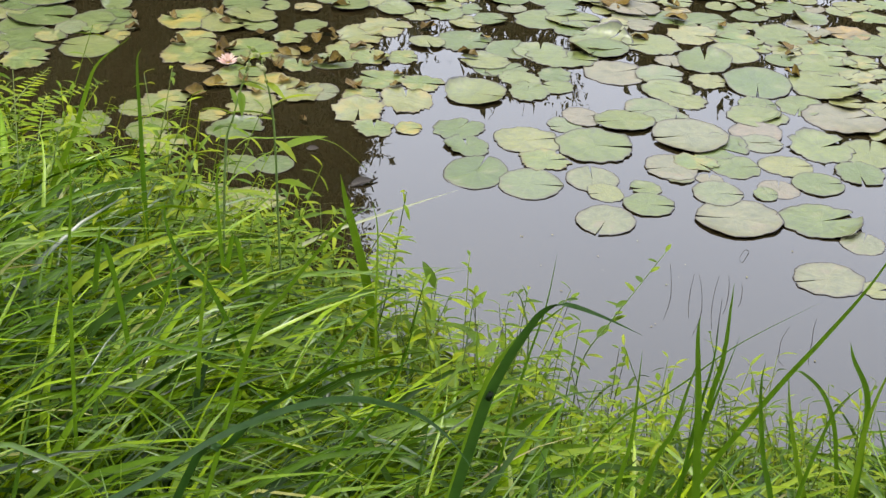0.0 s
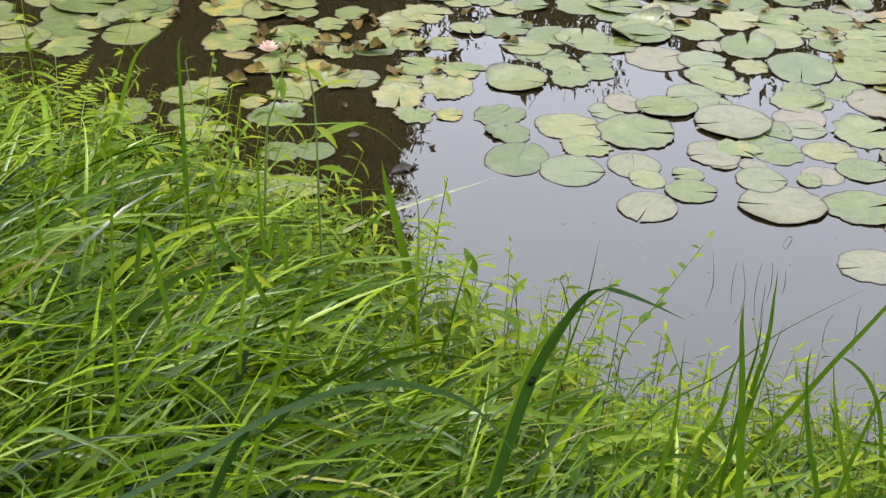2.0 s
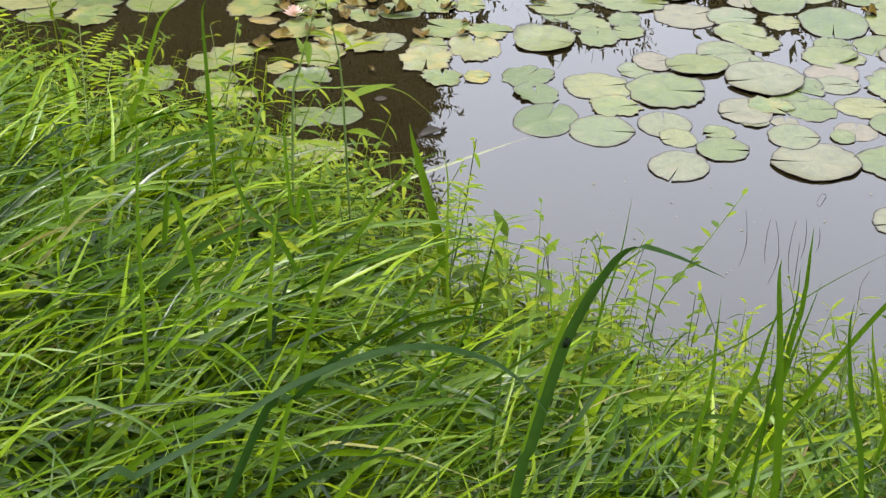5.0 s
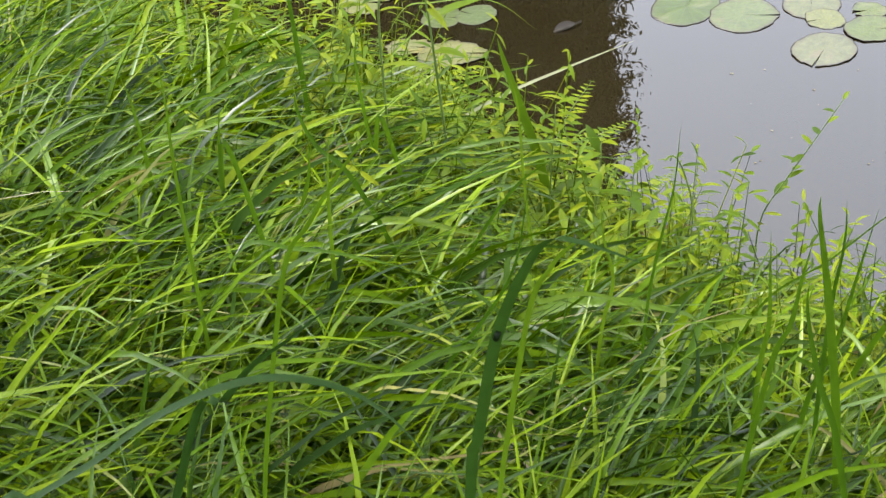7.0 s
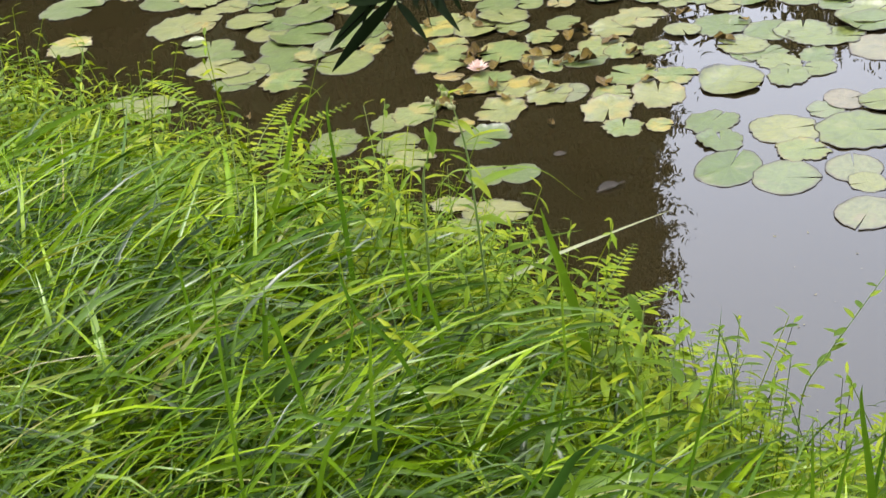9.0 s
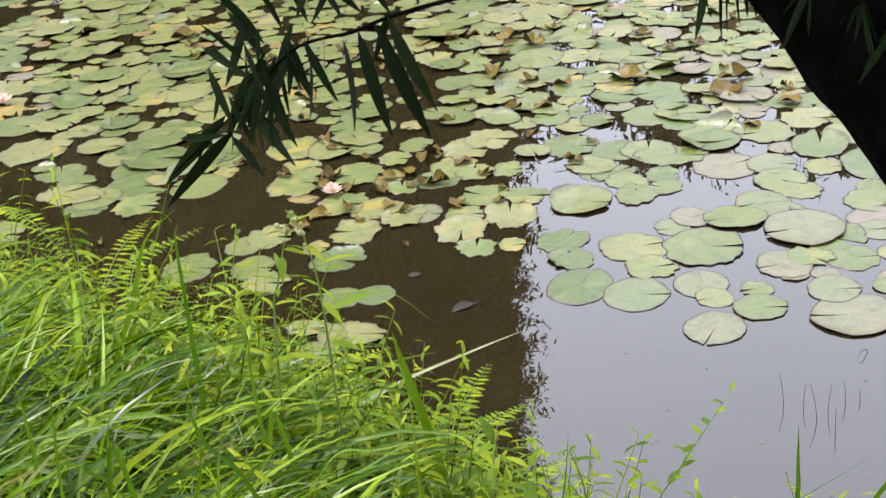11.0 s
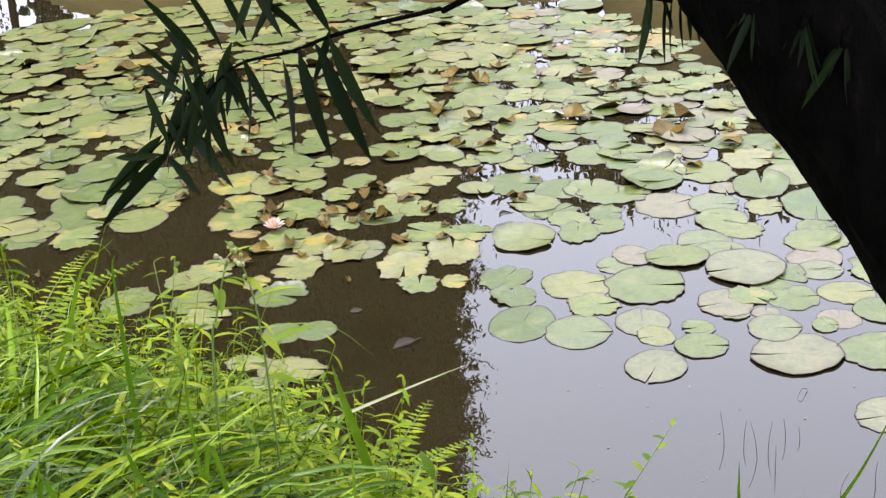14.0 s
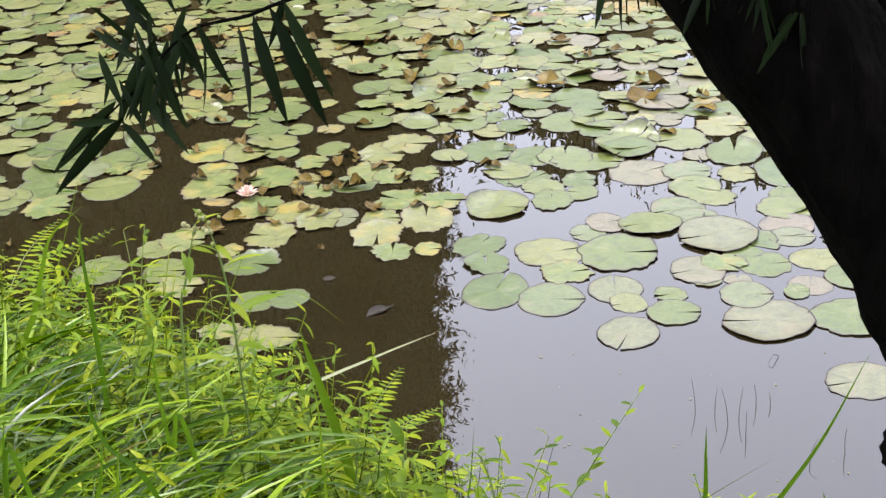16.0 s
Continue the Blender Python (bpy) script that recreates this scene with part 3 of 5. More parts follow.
for x, y, rx, ry, turn, kind in OPEN_WATER + OPEN_WATER_SIDE + BY_THE_TRUNK + MID_RAFT + FAR_RAFT + DARK_WATER + BY_THE_BANK + LEFT_RAFT + LEFT_SHORE:
    if kind == "green" and -1.5 < x < -0.2 and 3.2 < y < 4.7 and len(placed) % 3:
        kind = "mottled" if len(placed) % 10 else "yellow"
    lift = (0, 0, 0, 1.0, 0, 0, 2.6)[len(placed) % 7]
    lily_pad(x, y, rx, ry, turn, kind, 0.0007 * (len(placed) % 5) + 0.85 * ry * math.sin(radians(abs(lift))), lift)


# the rest of the raft, farther out
RAFT_NEAR = [
    (0.01, 3.91, 0.065, "green"), (-1.75, 4.00, 0.055, "mottled"), (-1.60, 4.10, 0.049, "green"), (0.72, 4.12, 0.054, "pale"), (-2.32, 4.17, 0.045, "green"), (-0.26, 4.17, 0.063, "green"),
    (-1.54, 4.20, 0.075, "green"), (0.44, 4.22, 0.102, "curled"), (-0.96, 4.26, 0.061, "green"), (-2.37, 4.37, 0.060, "yellow"), (-1.99, 4.38, 0.072, "green"), (-1.01, 4.38, 0.087, "green"),
    (-1.25, 4.39, 0.057, "green"), (-1.60, 4.45, 0.058, "green"), (-1.90, 4.48, 0.106, "green"), (-0.32, 4.52, 0.055, "green"), (-1.07, 4.53, 0.076, "green"), (-0.79, 4.53, 0.050, "yellow"),
    (-1.74, 4.55, 0.045, "green"), (-0.93, 4.55, 0.051, "green"), (-1.80, 4.58, 0.045, "yellow"), (-2.38, 4.59, 0.048, "green"), (-0.42, 4.59, 0.074, "green"), (-0.62, 4.61, 0.075, "green"),
    (-1.58, 4.63, 0.046, "green"),
]
RAFT_INNER = [
    (-2.31, 4.64, 0.062, "green"), (-0.48, 4.65, 0.063, "green"), (-1.19, 4.66, 0.046, "green"), (-1.09, 4.67, 0.046, "green"), (-2.47, 4.68, 0.063, "mottled"), (-2.06, 4.68, 0.055, "green"),
    (-2.27, 4.69, 0.063, "green"), (-0.23, 4.69, 0.075, "green"), (0.08, 4.69, 0.055, "green"), (-1.31, 4.71, 0.053, "pale"), (-1.02, 4.71, 0.059, "green"), (-0.70, 4.71, 0.077, "green"),
    (-2.55, 4.74, 0.045, "yellow"), (-2.17, 4.74, 0.077, "green"), (-0.33, 4.76, 0.076, "green"), (-2.44, 4.78, 0.064, "mottled"), (0.61, 4.79, 0.108, "pale"), (-1.48, 4.81, 0.075, "green"),
    (-1.01, 4.83, 0.066, "green"), (-0.48, 4.84, 0.077, "mottled"), (-1.98, 4.85, 0.056, "mottled"), (-1.18, 4.85, 0.047, "green"), (-0.66, 4.86, 0.065, "green"), (-2.28, 4.87, 0.050, "green"),
    (-1.39, 4.88, 0.045, "green"),
]
RAFT_MIDDLE = [
    (0.42, 4.89, 0.062, "green"), (-1.84, 4.89, 0.070, "mottled"), (-0.87, 4.89, 0.045, "green"), (-2.38, 4.90, 0.065, "green"), (-2.59, 4.91, 0.058, "green"), (-1.78, 4.93, 0.084, "green"),
    (0.67, 4.94, 0.061, "pale"), (-1.05, 4.95, 0.054, "green"), (-0.41, 4.99, 0.066, "green"), (0.94, 5.01, 0.045, "mottled"), (-1.56, 5.02, 0.056, "green"), (-1.41, 5.04, 0.056, "yellow"),
    (-0.32, 5.05, 0.059, "green"), (-2.15, 5.06, 0.087, "yellow"), (-2.37, 5.07, 0.066, "green"), (-2.25, 5.07, 0.045, "green"), (0.72, 5.09, 0.075, "pale"), (-2.53, 5.09, 0.097, "green"),
    (-0.54, 5.09, 0.054, "green"), (-1.25, 5.11, 0.070, "green"), (-0.69, 5.12, 0.075, "green"), (-2.68, 5.13, 0.053, "green"), (0.62, 5.14, 0.045, "yellow"), (-1.63, 5.16, 0.045, "green"),
    (0.40, 5.18, 0.071, "pale"),
]
RAFT_MIDDLE_OUT = [
    (0.53, 5.18, 0.083, "green"), (-0.95, 5.19, 0.045, "pale"), (0.80, 5.20, 0.082, "green"), (-1.09, 5.21, 0.056, "green"), (-0.17, 5.21, 0.045, "green"), (0.93, 5.23, 0.076, "green"),
    (-0.23, 5.24, 0.061, "green"), (-1.93, 5.24, 0.045, "mottled"), (-2.45, 5.25, 0.083, "green"), (-1.49, 5.27, 0.087, "green"), (0.27, 5.28, 0.073, "green"), (-2.73, 5.31, 0.077, "green"),
    (-1.80, 5.31, 0.067, "green"), (-0.47, 5.33, 0.069, "green"), (0.70, 5.33, 0.058, "green"), (-2.59, 5.33, 0.085, "green"), (0.55, 5.36, 0.085, "pale"), (0.31, 5.37, 0.053, "green"),
    (0.38, 5.39, 0.060, "green"), (-1.68, 5.39, 0.059, "green"), (-0.75, 5.41, 0.077, "green"), (-1.53, 5.46, 0.067, "green"), (-0.15, 5.47, 0.083, "green"), (0.55, 5.47, 0.093, "mottled"),
    (0.01, 5.48, 0.096, "green"),
]
RAFT_BEYOND = [
    (-2.52, 5.48, 0.094, "green"), (-2.09, 5.49, 0.100, "green"), (-1.20, 5.50, 0.045, "green"), (-1.94, 5.52, 0.069, "green"), (-2.48, 5.53, 0.079, "green"), (-2.36, 5.53, 0.063, "green"),
    (-2.76, 5.54, 0.048, "mottled"), (0.67, 5.55, 0.087, "green"), (-0.65, 5.56, 0.072, "green"), (-2.85, 5.56, 0.056, "green"), (-2.11, 5.57, 0.109, "green"), (0.13, 5.58, 0.069, "green"),
    (0.37, 5.58, 0.048, "green"), (-1.79, 5.59, 0.061, "green"), (-2.66, 5.60, 0.072, "yellow"), (-0.54, 5.60, 0.065, "green"), (-2.87, 5.61, 0.057, "green"), (-1.57, 5.61, 0.079, "green"),
    (0.23, 5.62, 0.055, "mottled"), (-1.37, 5.63, 0.053, "green"), (-0.44, 5.63, 0.079, "green"), (-0.10, 5.67, 0.071, "green"), (-1.25, 5.71, 0.045, "yellow"), (0.55, 5.71, 0.090, "green"),
    (-2.44, 5.72, 0.081, "green"),
]
RAFT_BEYOND_OUT = [
    (-0.70, 5.72, 0.074, "green"), (-2.53, 5.74, 0.065, "green"), (-1.12, 5.74, 0.045, "green"), (-2.64, 5.75, 0.045, "mottled"), (-2.29, 5.77, 0.088, "green"), (-1.67, 5.77, 0.047, "mottled"),
    (-0.59, 5.77, 0.074, "green"), (-0.89, 5.78, 0.054, "green"), (0.29, 5.79, 0.071, "pale"), (0.69, 5.79, 0.045, "mottled"), (0.77, 5.81, 0.065, "green"), (-1.92, 5.81, 0.079, "green"),
    (-2.17, 5.83, 0.081, "green"), (0.47, 5.83, 0.056, "green"), (-0.17, 5.84, 0.095, "green"), (-2.80, 5.85, 0.083, "green"), (-0.05, 5.87, 0.051, "green"), (0.05, 5.87, 0.077, "green"),
    (-2.96, 5.89, 0.084, "green"), (0.70, 5.90, 0.056, "green"), (-2.52, 5.96, 0.058, "green"), (0.35, 5.96, 0.072, "mottled"), (-2.77, 5.97, 0.084, "green"), (-2.65, 5.98, 0.076, "green"),
    (-0.86, 5.99, 0.123, "green"),
]
RAFT_OUTER = [
    (-2.91, 6.02, 0.060, "green"), (-0.62, 6.02, 0.084, "green"), (-0.30, 6.02, 0.068, "green"), (0.53, 6.03, 0.079, "green"), (-0.44, 6.04, 0.076, "green"), (-1.40, 6.05, 0.045, "mottled"),
    (0.69, 6.06, 0.057, "green"), (-2.13, 6.09, 0.045, "green"), (0.32, 6.10, 0.059, "mottled"), (-0.63, 6.10, 0.069, "green"), (0.42, 6.11, 0.058, "green"), (-2.39, 6.13, 0.110, "green"),
    (-0.17, 6.13, 0.083, "green"), (-3.09, 6.14, 0.045, "yellow"), (-1.67, 6.15, 0.045, "green"), (-1.58, 6.15, 0.045, "green"), (0.22, 6.15, 0.059, "mottled"), (-0.97, 6.16, 0.087, "green"),
    (-2.82, 6.17, 0.095, "green"), (-2.00, 6.20, 0.075, "green"), (0.01, 6.21, 0.060, "green"), (-0.82, 6.22, 0.134, "green"), (0.12, 6.22, 0.060, "green"), (-2.54, 6.23, 0.052, "yellow"),
    (-2.30, 6.23, 0.068, "green"),
]
RAFT_OUTER_EDGE = [
    (-3.00, 6.24, 0.079, "green"), (-2.77, 6.24, 0.087, "green"), (-0.54, 6.26, 0.110, "green"), (-0.33, 6.27, 0.116, "green"), (-1.02, 6.33, 0.057, "green"), (0.73, 6.34, 0.045, "green"),
    (0.53, 6.34, 0.060, "yellow"), (0.65, 6.35, 0.052, "green"), (-2.65, 6.37, 0.088, "green"), (-2.93, 6.38, 0.072, "green"), (-3.14, 6.40, 0.109, "green"), (-2.51, 6.40, 0.070, "yellow"),
    (-1.86, 6.41, 0.068, "mottled"), (-2.85, 6.46, 0.081, "green"), (-0.76, 6.47, 0.097, "green"), (-1.06, 6.50, 0.074, "green"), (-0.13, 6.50, 0.111, "green"), (0.29, 6.51, 0.101, "pale"),
    (-3.09, 6.53, 0.073, "green"), (-0.29, 6.53, 0.080, "green"), (-2.13, 6.58, 0.070, "green"), (-2.95, 6.60, 0.119, "green"), (-2.31, 6.61, 0.053, "green"), (-2.40, 6.62, 0.090, "mottled"),
    (-0.43, 6.62, 0.081, "green"),
]
RAFT_EDGE = [
    (-0.58, 6.63, 0.066, "green"), (0.02, 6.66, 0.080, "green"), (-2.91, 6.69, 0.074, "green"), (-1.58, 6.70, 0.113, "green"), (-1.00, 6.73, 0.059, "green"), (-1.80, 6.74, 0.067, "mottled"),
    (-1.32, 6.77, 0.069, "mottled"), (-0.70, 6.78, 0.101, "green"), (-2.03, 6.81, 0.081, "green"), (-3.35, 6.82, 0.061, "green"), (-3.14, 6.82, 0.066, "green"), (-2.80, 6.82, 0.112, "green"),
    (-0.93, 6.85, 0.060, "green"), (-0.15, 6.85, 0.091, "green"), (-2.55, 6.91, 0.080, "mottled"), (-2.97, 6.92, 0.099, "green"), (-2.67, 6.92, 0.075, "green"), (0.15, 6.92, 0.115, "green"),
    (-0.81, 6.93, 0.069, "green"), (-1.69, 6.94, 0.075, "mottled"), (-2.80, 7.02, 0.086, "green"), (-2.34, 7.03, 0.075, "green"), (-3.45, 7.08, 0.059, "green"), (-0.37, 7.11, 0.091, "mottled"),
    (-1.29, 7.14, 0.054, "green"),
]
RAFT_LAST = [
    (-0.04, 7.14, 0.068, "green"), (-3.13, 7.18, 0.095, "green"), (-2.20, 7.18, 0.095, "green"), (-2.72, 7.21, 0.088, "green"), (-0.53, 7.24, 0.114, "green"), (-1.02, 7.25, 0.072, "green"),
    (-3.00, 7.27, 0.119, "green"), (-1.35, 7.28, 0.092, "mottled"), (0.15, 7.28, 0.120, "green"), (-1.88, 7.29, 0.057, "green"), (-1.23, 7.35, 0.045, "pale"), (-2.61, 7.36, 0.055, "yellow"),
    (-2.09, 7.36, 0.077, "green"), (-0.85, 7.39, 0.091, "green"), (-0.35, 7.39, 0.106, "green"), (-2.79, 7.51, 0.085, "mottled"), (-2.00, 7.61, 0.079, "green"), (-1.42, 7.63, 0.105, "green"),
    (-2.22, 7.69, 0.140, "green"), (-1.80, 7.75, 0.089, "green"), (-1.89, 7.90, 0.077, "mottled"), (-3.91, 8.10, 0.054, "green"), (-3.96, 8.32, 0.051, "green"), (-4.05, 8.66, 0.096, "green"),
]
turns = random.Random(6)
for i, (x, y, r, kind) in enumerate(RAFT_NEAR + RAFT_INNER + RAFT_MIDDLE + RAFT_MIDDLE_OUT + RAFT_BEYOND + RAFT_BEYOND_OUT + RAFT_OUTER + RAFT_OUTER_EDGE + RAFT_EDGE + RAFT_LAST):
    kind = "curled" if kind == "green" and i % 9 == 4 else "mottled" if kind == "green" and i % 5 == 2 else "pale" if kind == "green" and x > -0.2 and i % 4 == 1 else kind
    lily_pad(x, y, r * 1.14, r * turns.uniform(1.1, 1.35), turns.uniform(0, 360), kind, 0.0009 * (i % 6) + 0.003 * (i % 3), (0, 1.5, -2.2)[i % 3], i < 130)


def in_raft(x, y):
    edge_far = np.interp(x, [-9, -3.7, -3.5, -2.8, -1.9, -0.6, 0.2, 0.6, 0.85, 1.5, 3], [8.2, 7.3, 7.0, 7.5, 7.7, 7.4, 7.2, 6.6, 5.7, 5.3, 5.2])
    near = np.interp(x, [-8, -5, -2.6, -1.9, -1.75, -0.5, -0.3, 0.9, 1.25, 1.35, 3], [7.2, 5.6, 4.65, 4.5, 4.75, 4.7, 4.6, 4.6, 4.0, 3.3, 3.2])
    return near < y < edge_far


rnd = random.Random(5)
for _ in range(26000):
    x, y = rnd.uniform(-7.5, 2.6), rnd.uniform(3.0, 8.2)
    r = rnd.uniform(0.05, 0.1)
    gap = noise.noise(Vector((x * 1.5, y * 1.1, 9))) + 0.5 * noise.noise(Vector((x * 4, y * 3, 2)))
    if in_raft(x, y) and gap > -0.22 and all((x - a) ** 2 + (y - b_) ** 2 > ((0.72 if y < 6.2 else 0.64) * (r + c)) ** 2 for a, b_, c in placed):
        kind = rnd.choices(["green", "pale", "mottled", "yellow", "curled"], [0.5, 0.1, 0.24, 0.05, 0.1])[0]
        lily_pad(x, y, r, r * rnd.uniform(0.9, 1.12), rnd.uniform(0, 360), kind, 0.0009 * rnd.randrange(6), rnd.uniform(-2, 2), False)


def build_drift():
    """The pads farthest out, too many to tell apart, in one mesh."""
    order = ["green", "curled", "pale", "mottled", "yellow"]
    verts, faces, slots, rims = [], [], [], []
    for me, m, kind in drift:
        k = len(verts)
        verts += [m @ v.co for v in me.vertices]
        faces += [tuple(k + i for i in p.vertices) for p in me.polygons]
        slots += [order.index(kind) if p.material_index == 0 else 5 for p in me.polygons]
        rims += [d.value for d in me.attributes["rim"].data]
    me = mesh_of("lily_pad_drift", verts, faces, [PAD_FAR, PAD_FAR, PAD_FAR_PALE, PAD_FAR_MOTTLED, PAD_FAR_YELLOW, PAD_UNDER], True, slots)
    me.attributes.new("rim", "FLOAT", "POINT").data.foreach_set("value", rims)
    tagged(new("lily_pad_drift", me), "dense drift of green and yellowing lily pads far out", "lily pads", kind="stuff")


build_drift()

# withered leaves that stand up out of the raft
for x, y, r, turn in [(-0.51, 5.24, 0.115, 200), (0.11, 5.09, 0.120, 20), (0.59, 5.01, 0.100, 120), (-0.35, 5.69, 0.100, 60), (-0.49, 5.82, 0.100, 240), (0.54, 4.83, 0.130, 300), (-1.37, 4.99, 0.085, 160), (-1.23, 5.57, 0.070, 90), (-2.27, 6.14, 0.100, 30), (0.79, 4.66, 0.070, 200)]:
    lily_pad(x, y, r * 0.78, r * 0.7, turn, "brown", 0.012)


def decayed_bits(count):
    """Small rotten leaf pieces caught between the pads."""
    rnd = random.Random(15)
    for k in range(count):
        x, y = (rnd.gauss(-0.75, 0.3), rnd.gauss(3.85, 0.25)) if k % 3 == 0 else (rnd.uniform(-2.2, 1.6), rnd.uniform(4.0, 6.2))
        if y < shore_y(x) + 0.6 or (x > -0.1 and y < 3.9):
            continue
        me = rnd.choice(PADS_BROWN)
        ob = new("decayed_leaf_piece", me)
        s = rnd.uniform(0.025, 0.055) / 0.1
        ob.matrix_world = pose(x, y, 0.009, rnd.uniform(-9, 9), rnd.uniform(-9, 9), rnd.uniform(0, 360)) @ Matrix.Diagonal((s, s * rnd.uniform(0.5, 1), s, 1))
        tagged(ob, "small rotten yellow brown leaf piece between the pads", "dead leaf", "rotten leaf pieces")


decayed_bits(95)


# ---- pink water lilies ----
PETAL = leaf_material("lily_petal", [(0.0, (0.62, 0.42, 0.34)), (1.0, (0.72, 0.56, 0.48))], 0.5, 0.3, 0.4, island=False, grain=60)
STAMEN = leaf_material("lily_stamen", [(0.0, (0.6, 0.4, 0.04)), (1.0, (0.7, 0.5, 0.06))], 0.6, 0.3, 0.2, island=False)


def leaf_blade(name, mat, length=1.0, width=0.28, n=7, droop=0.15, fold=0.25, peak=0.4):
    """A pointed leaf along +x, 1 m long, folded along its midrib, drooping to its tip."""
    verts, faces = [], []
    for i in range(n):
        u = i / (n - 1)
        w = width * 0.5 * (math.sin(math.pi * min(1, u / peak * 0.5 if u < peak else 0.5 + 0.5 * (u - peak) / (1 - peak)))) ** 0.8 + 0.004
        z = -droop * u * u
        verts += [(u * length, -w, z + fold * w), (u * length, 0, z), (u * length, w, z + fold * w)]
    for i in range(n - 1):
        k = 3 * i
        faces += [(k, k + 1, k + 4, k + 3), (k + 1, k + 2, k + 5, k + 4)]
    return mesh_of(name, verts, faces, mat)


PETAL_MESH = leaf_blade("petal", PETAL, 1.0, 0.42, 6, -0.22, 0.5, 0.45)


def water_lily(x, y, size):
    t = tagged(new("water_lily"), "open pink water lily flower floating among the pads", "flower", "water lilies")
    t.location = (x, y, 0.012)
    for ring, (count, tip) in enumerate([(9, 12), (8, 35), (6, 58)]):
        for k in range(count):
            s = size * (1 - 0.12 * ring)
            child("petal", PETAL_MESH, t, pose(0, 0, 0.004 * ring, 0, -tip, 360 * k / count + 17 * ring) @ Matrix.Scale(s, 4))
    v, f = tube([(0, 0, 0), (0, 0, size * 0.35)], [size * 0.12, size * 0.2], 8)
    child("stamens", mesh_of("stamens", v, f, STAMEN), t, label="yellow stamens in the flower's heart")


water_lily(-1.0, 3.77, 0.048)
water_lily(-2.88, 5.08, 0.062)

# ---- grass on the bank ----
def canopy(x, y):
    """Height of the grass above the soil."""
    d = max(shore_y(x) - y, 0.0)
    h = float(np.interp(d, [0, 0.25, 0.6, 1.2, 2.0, 3.0], [0.05, 0.11, 0.22, 0.36, 0.45, 0.5]))
    return max(h, 0.17) * 0.92 if x > 0.0 else h


def flow(x, y):
    """The way the grass has been laid at a spot, in radians."""
    return 0.15 + 1.2 * noise.noise(Vector((x * 1.9, y * 1.9, 4))) + 0.6 * noise.noise(Vector((x * 5, y * 5, 8)))


def by_the_path(x, y):
    return y > -0.9 and -0.4 - 0.72 * (y + 1.4) < x < 0.35 + 0.42 * (y + 1.4)


def build_grass(name, tufts, blades, seed, area, width, length, rise, fall, spread, mat, label, edge=0.05):
    """Tufts of folded blades that rise, arch over and lie across one another.
    blades: how many a tuft has; length: times the sward's height; rise, fall: a blade's slope at its foot and at its tip, in degrees; spread: how far the blades of a tuft fan out."""
    rs = np.random.RandomState(seed)
    seg = 9
    u = np.linspace(0, 1, seg)
    rows = []
    while tufts > 0:
        if area:
            x, y = rs.uniform(area[0], area[1]), rs.uniform(area[2], area[3])
            if by_the_path(x, y):
                continue
        else:
            y = rs.uniform(-0.9, 3.0)
            x = rs.uniform(-0.4 - 0.72 * (y + 1.4), 0.35 + 0.42 * (y + 1.4))
        d = shore_y(x) - y
        thick = 0.06 + 0.9 * max(0.0, d - 0.45) if x < -0.1 else 0.2 + 1.3 * d
        if d < edge or rs.rand() > min(1, thick):
            continue
        tufts -= 1
        lie = flow(x, y) + (math.pi if rs.rand() < 0.35 else 0) + rs.normal(0, 0.6)
        z, tall = ground_z(x, y) - 0.02, canopy(x, y)
        for _ in range(rs.randint(blades[0], blades[1] + 1)):
            rows.append((x + rs.normal(0, 0.022), y + rs.normal(0, 0.022), z, tall, lie + rs.normal(0, spread)))
    x, y, z, tall, lie = np.array(rows).T[:, :, None]
    n = len(x)
    r = lambda lo, hi: rs.uniform(lo, hi, (n, 1))
    start, end = np.radians(r(*rise)), np.radians(r(*fall))
    th = start + (end - start) * np.minimum(1, u * r(0.8, 1.5)) ** r(0.8, 1.7) + 0.05 * np.sin(u * 6 + r(0, 6))
    yaw = lie + rs.normal(0, 0.45, (n, 1)) * u**1.5
    step = np.stack([np.cos(th) * np.cos(yaw), np.cos(th) * np.sin(yaw), np.sin(th)], 2)
    line = np.concatenate([np.zeros((n, 1, 3)), np.cumsum(step[:, :-1], 1)], 1)
    # no blade stands higher over the soil than the sward does there
    size = np.minimum(tall * r(*length) / (seg - 1), tall * r(0.75, 1.08) / np.maximum(line[:, :, 2].max(1, keepdims=True), 0.6))
    p = line * np.minimum(size, 0.085)[:, :, None] + np.stack([x, y, z], 2)
    p[:, :, 2] = np.maximum(p[:, :, 2], 0.02)
    side = np.stack([np.sin(yaw), -np.cos(yaw), 0 * yaw], 2)
    up = np.cross(side, step)
    roll = r(-0.9, 0.9) + r(-0.8, 0.8) * u
    a = side * np.cos(roll)[:, :, None] + up * np.sin(roll)[:, :, None]
    c = up * np.cos(roll)[:, :, None] - side * np.sin(roll)[:, :, None]
    w = 0.5 * width * r(0.4, 1.5) * np.minimum(1, 0.55 + 1.6 * u) * np.maximum(1 - np.maximum(0, (u - 0.35) / 0.65) ** 1.6, 0.03)
    w, fold = w[:, :, None], r(0.15, 0.5)[:, :, None]
    verts = np.stack([p - a * w + c * w * fold, p, p + a * w + c * w * fold], 2).reshape(-1, 3)
    k = (np.arange(n)[:, None] * seg + np.arange(seg - 1)).reshape(-1, 1) * 3
    quads = np.concatenate([k + np.array([0, 1, 4, 3]), k + np.array([1, 2, 5, 4])])
    return tagged(new(name, mesh_quads(name, verts, quads, mat)), label, "grass", kind="stuff")


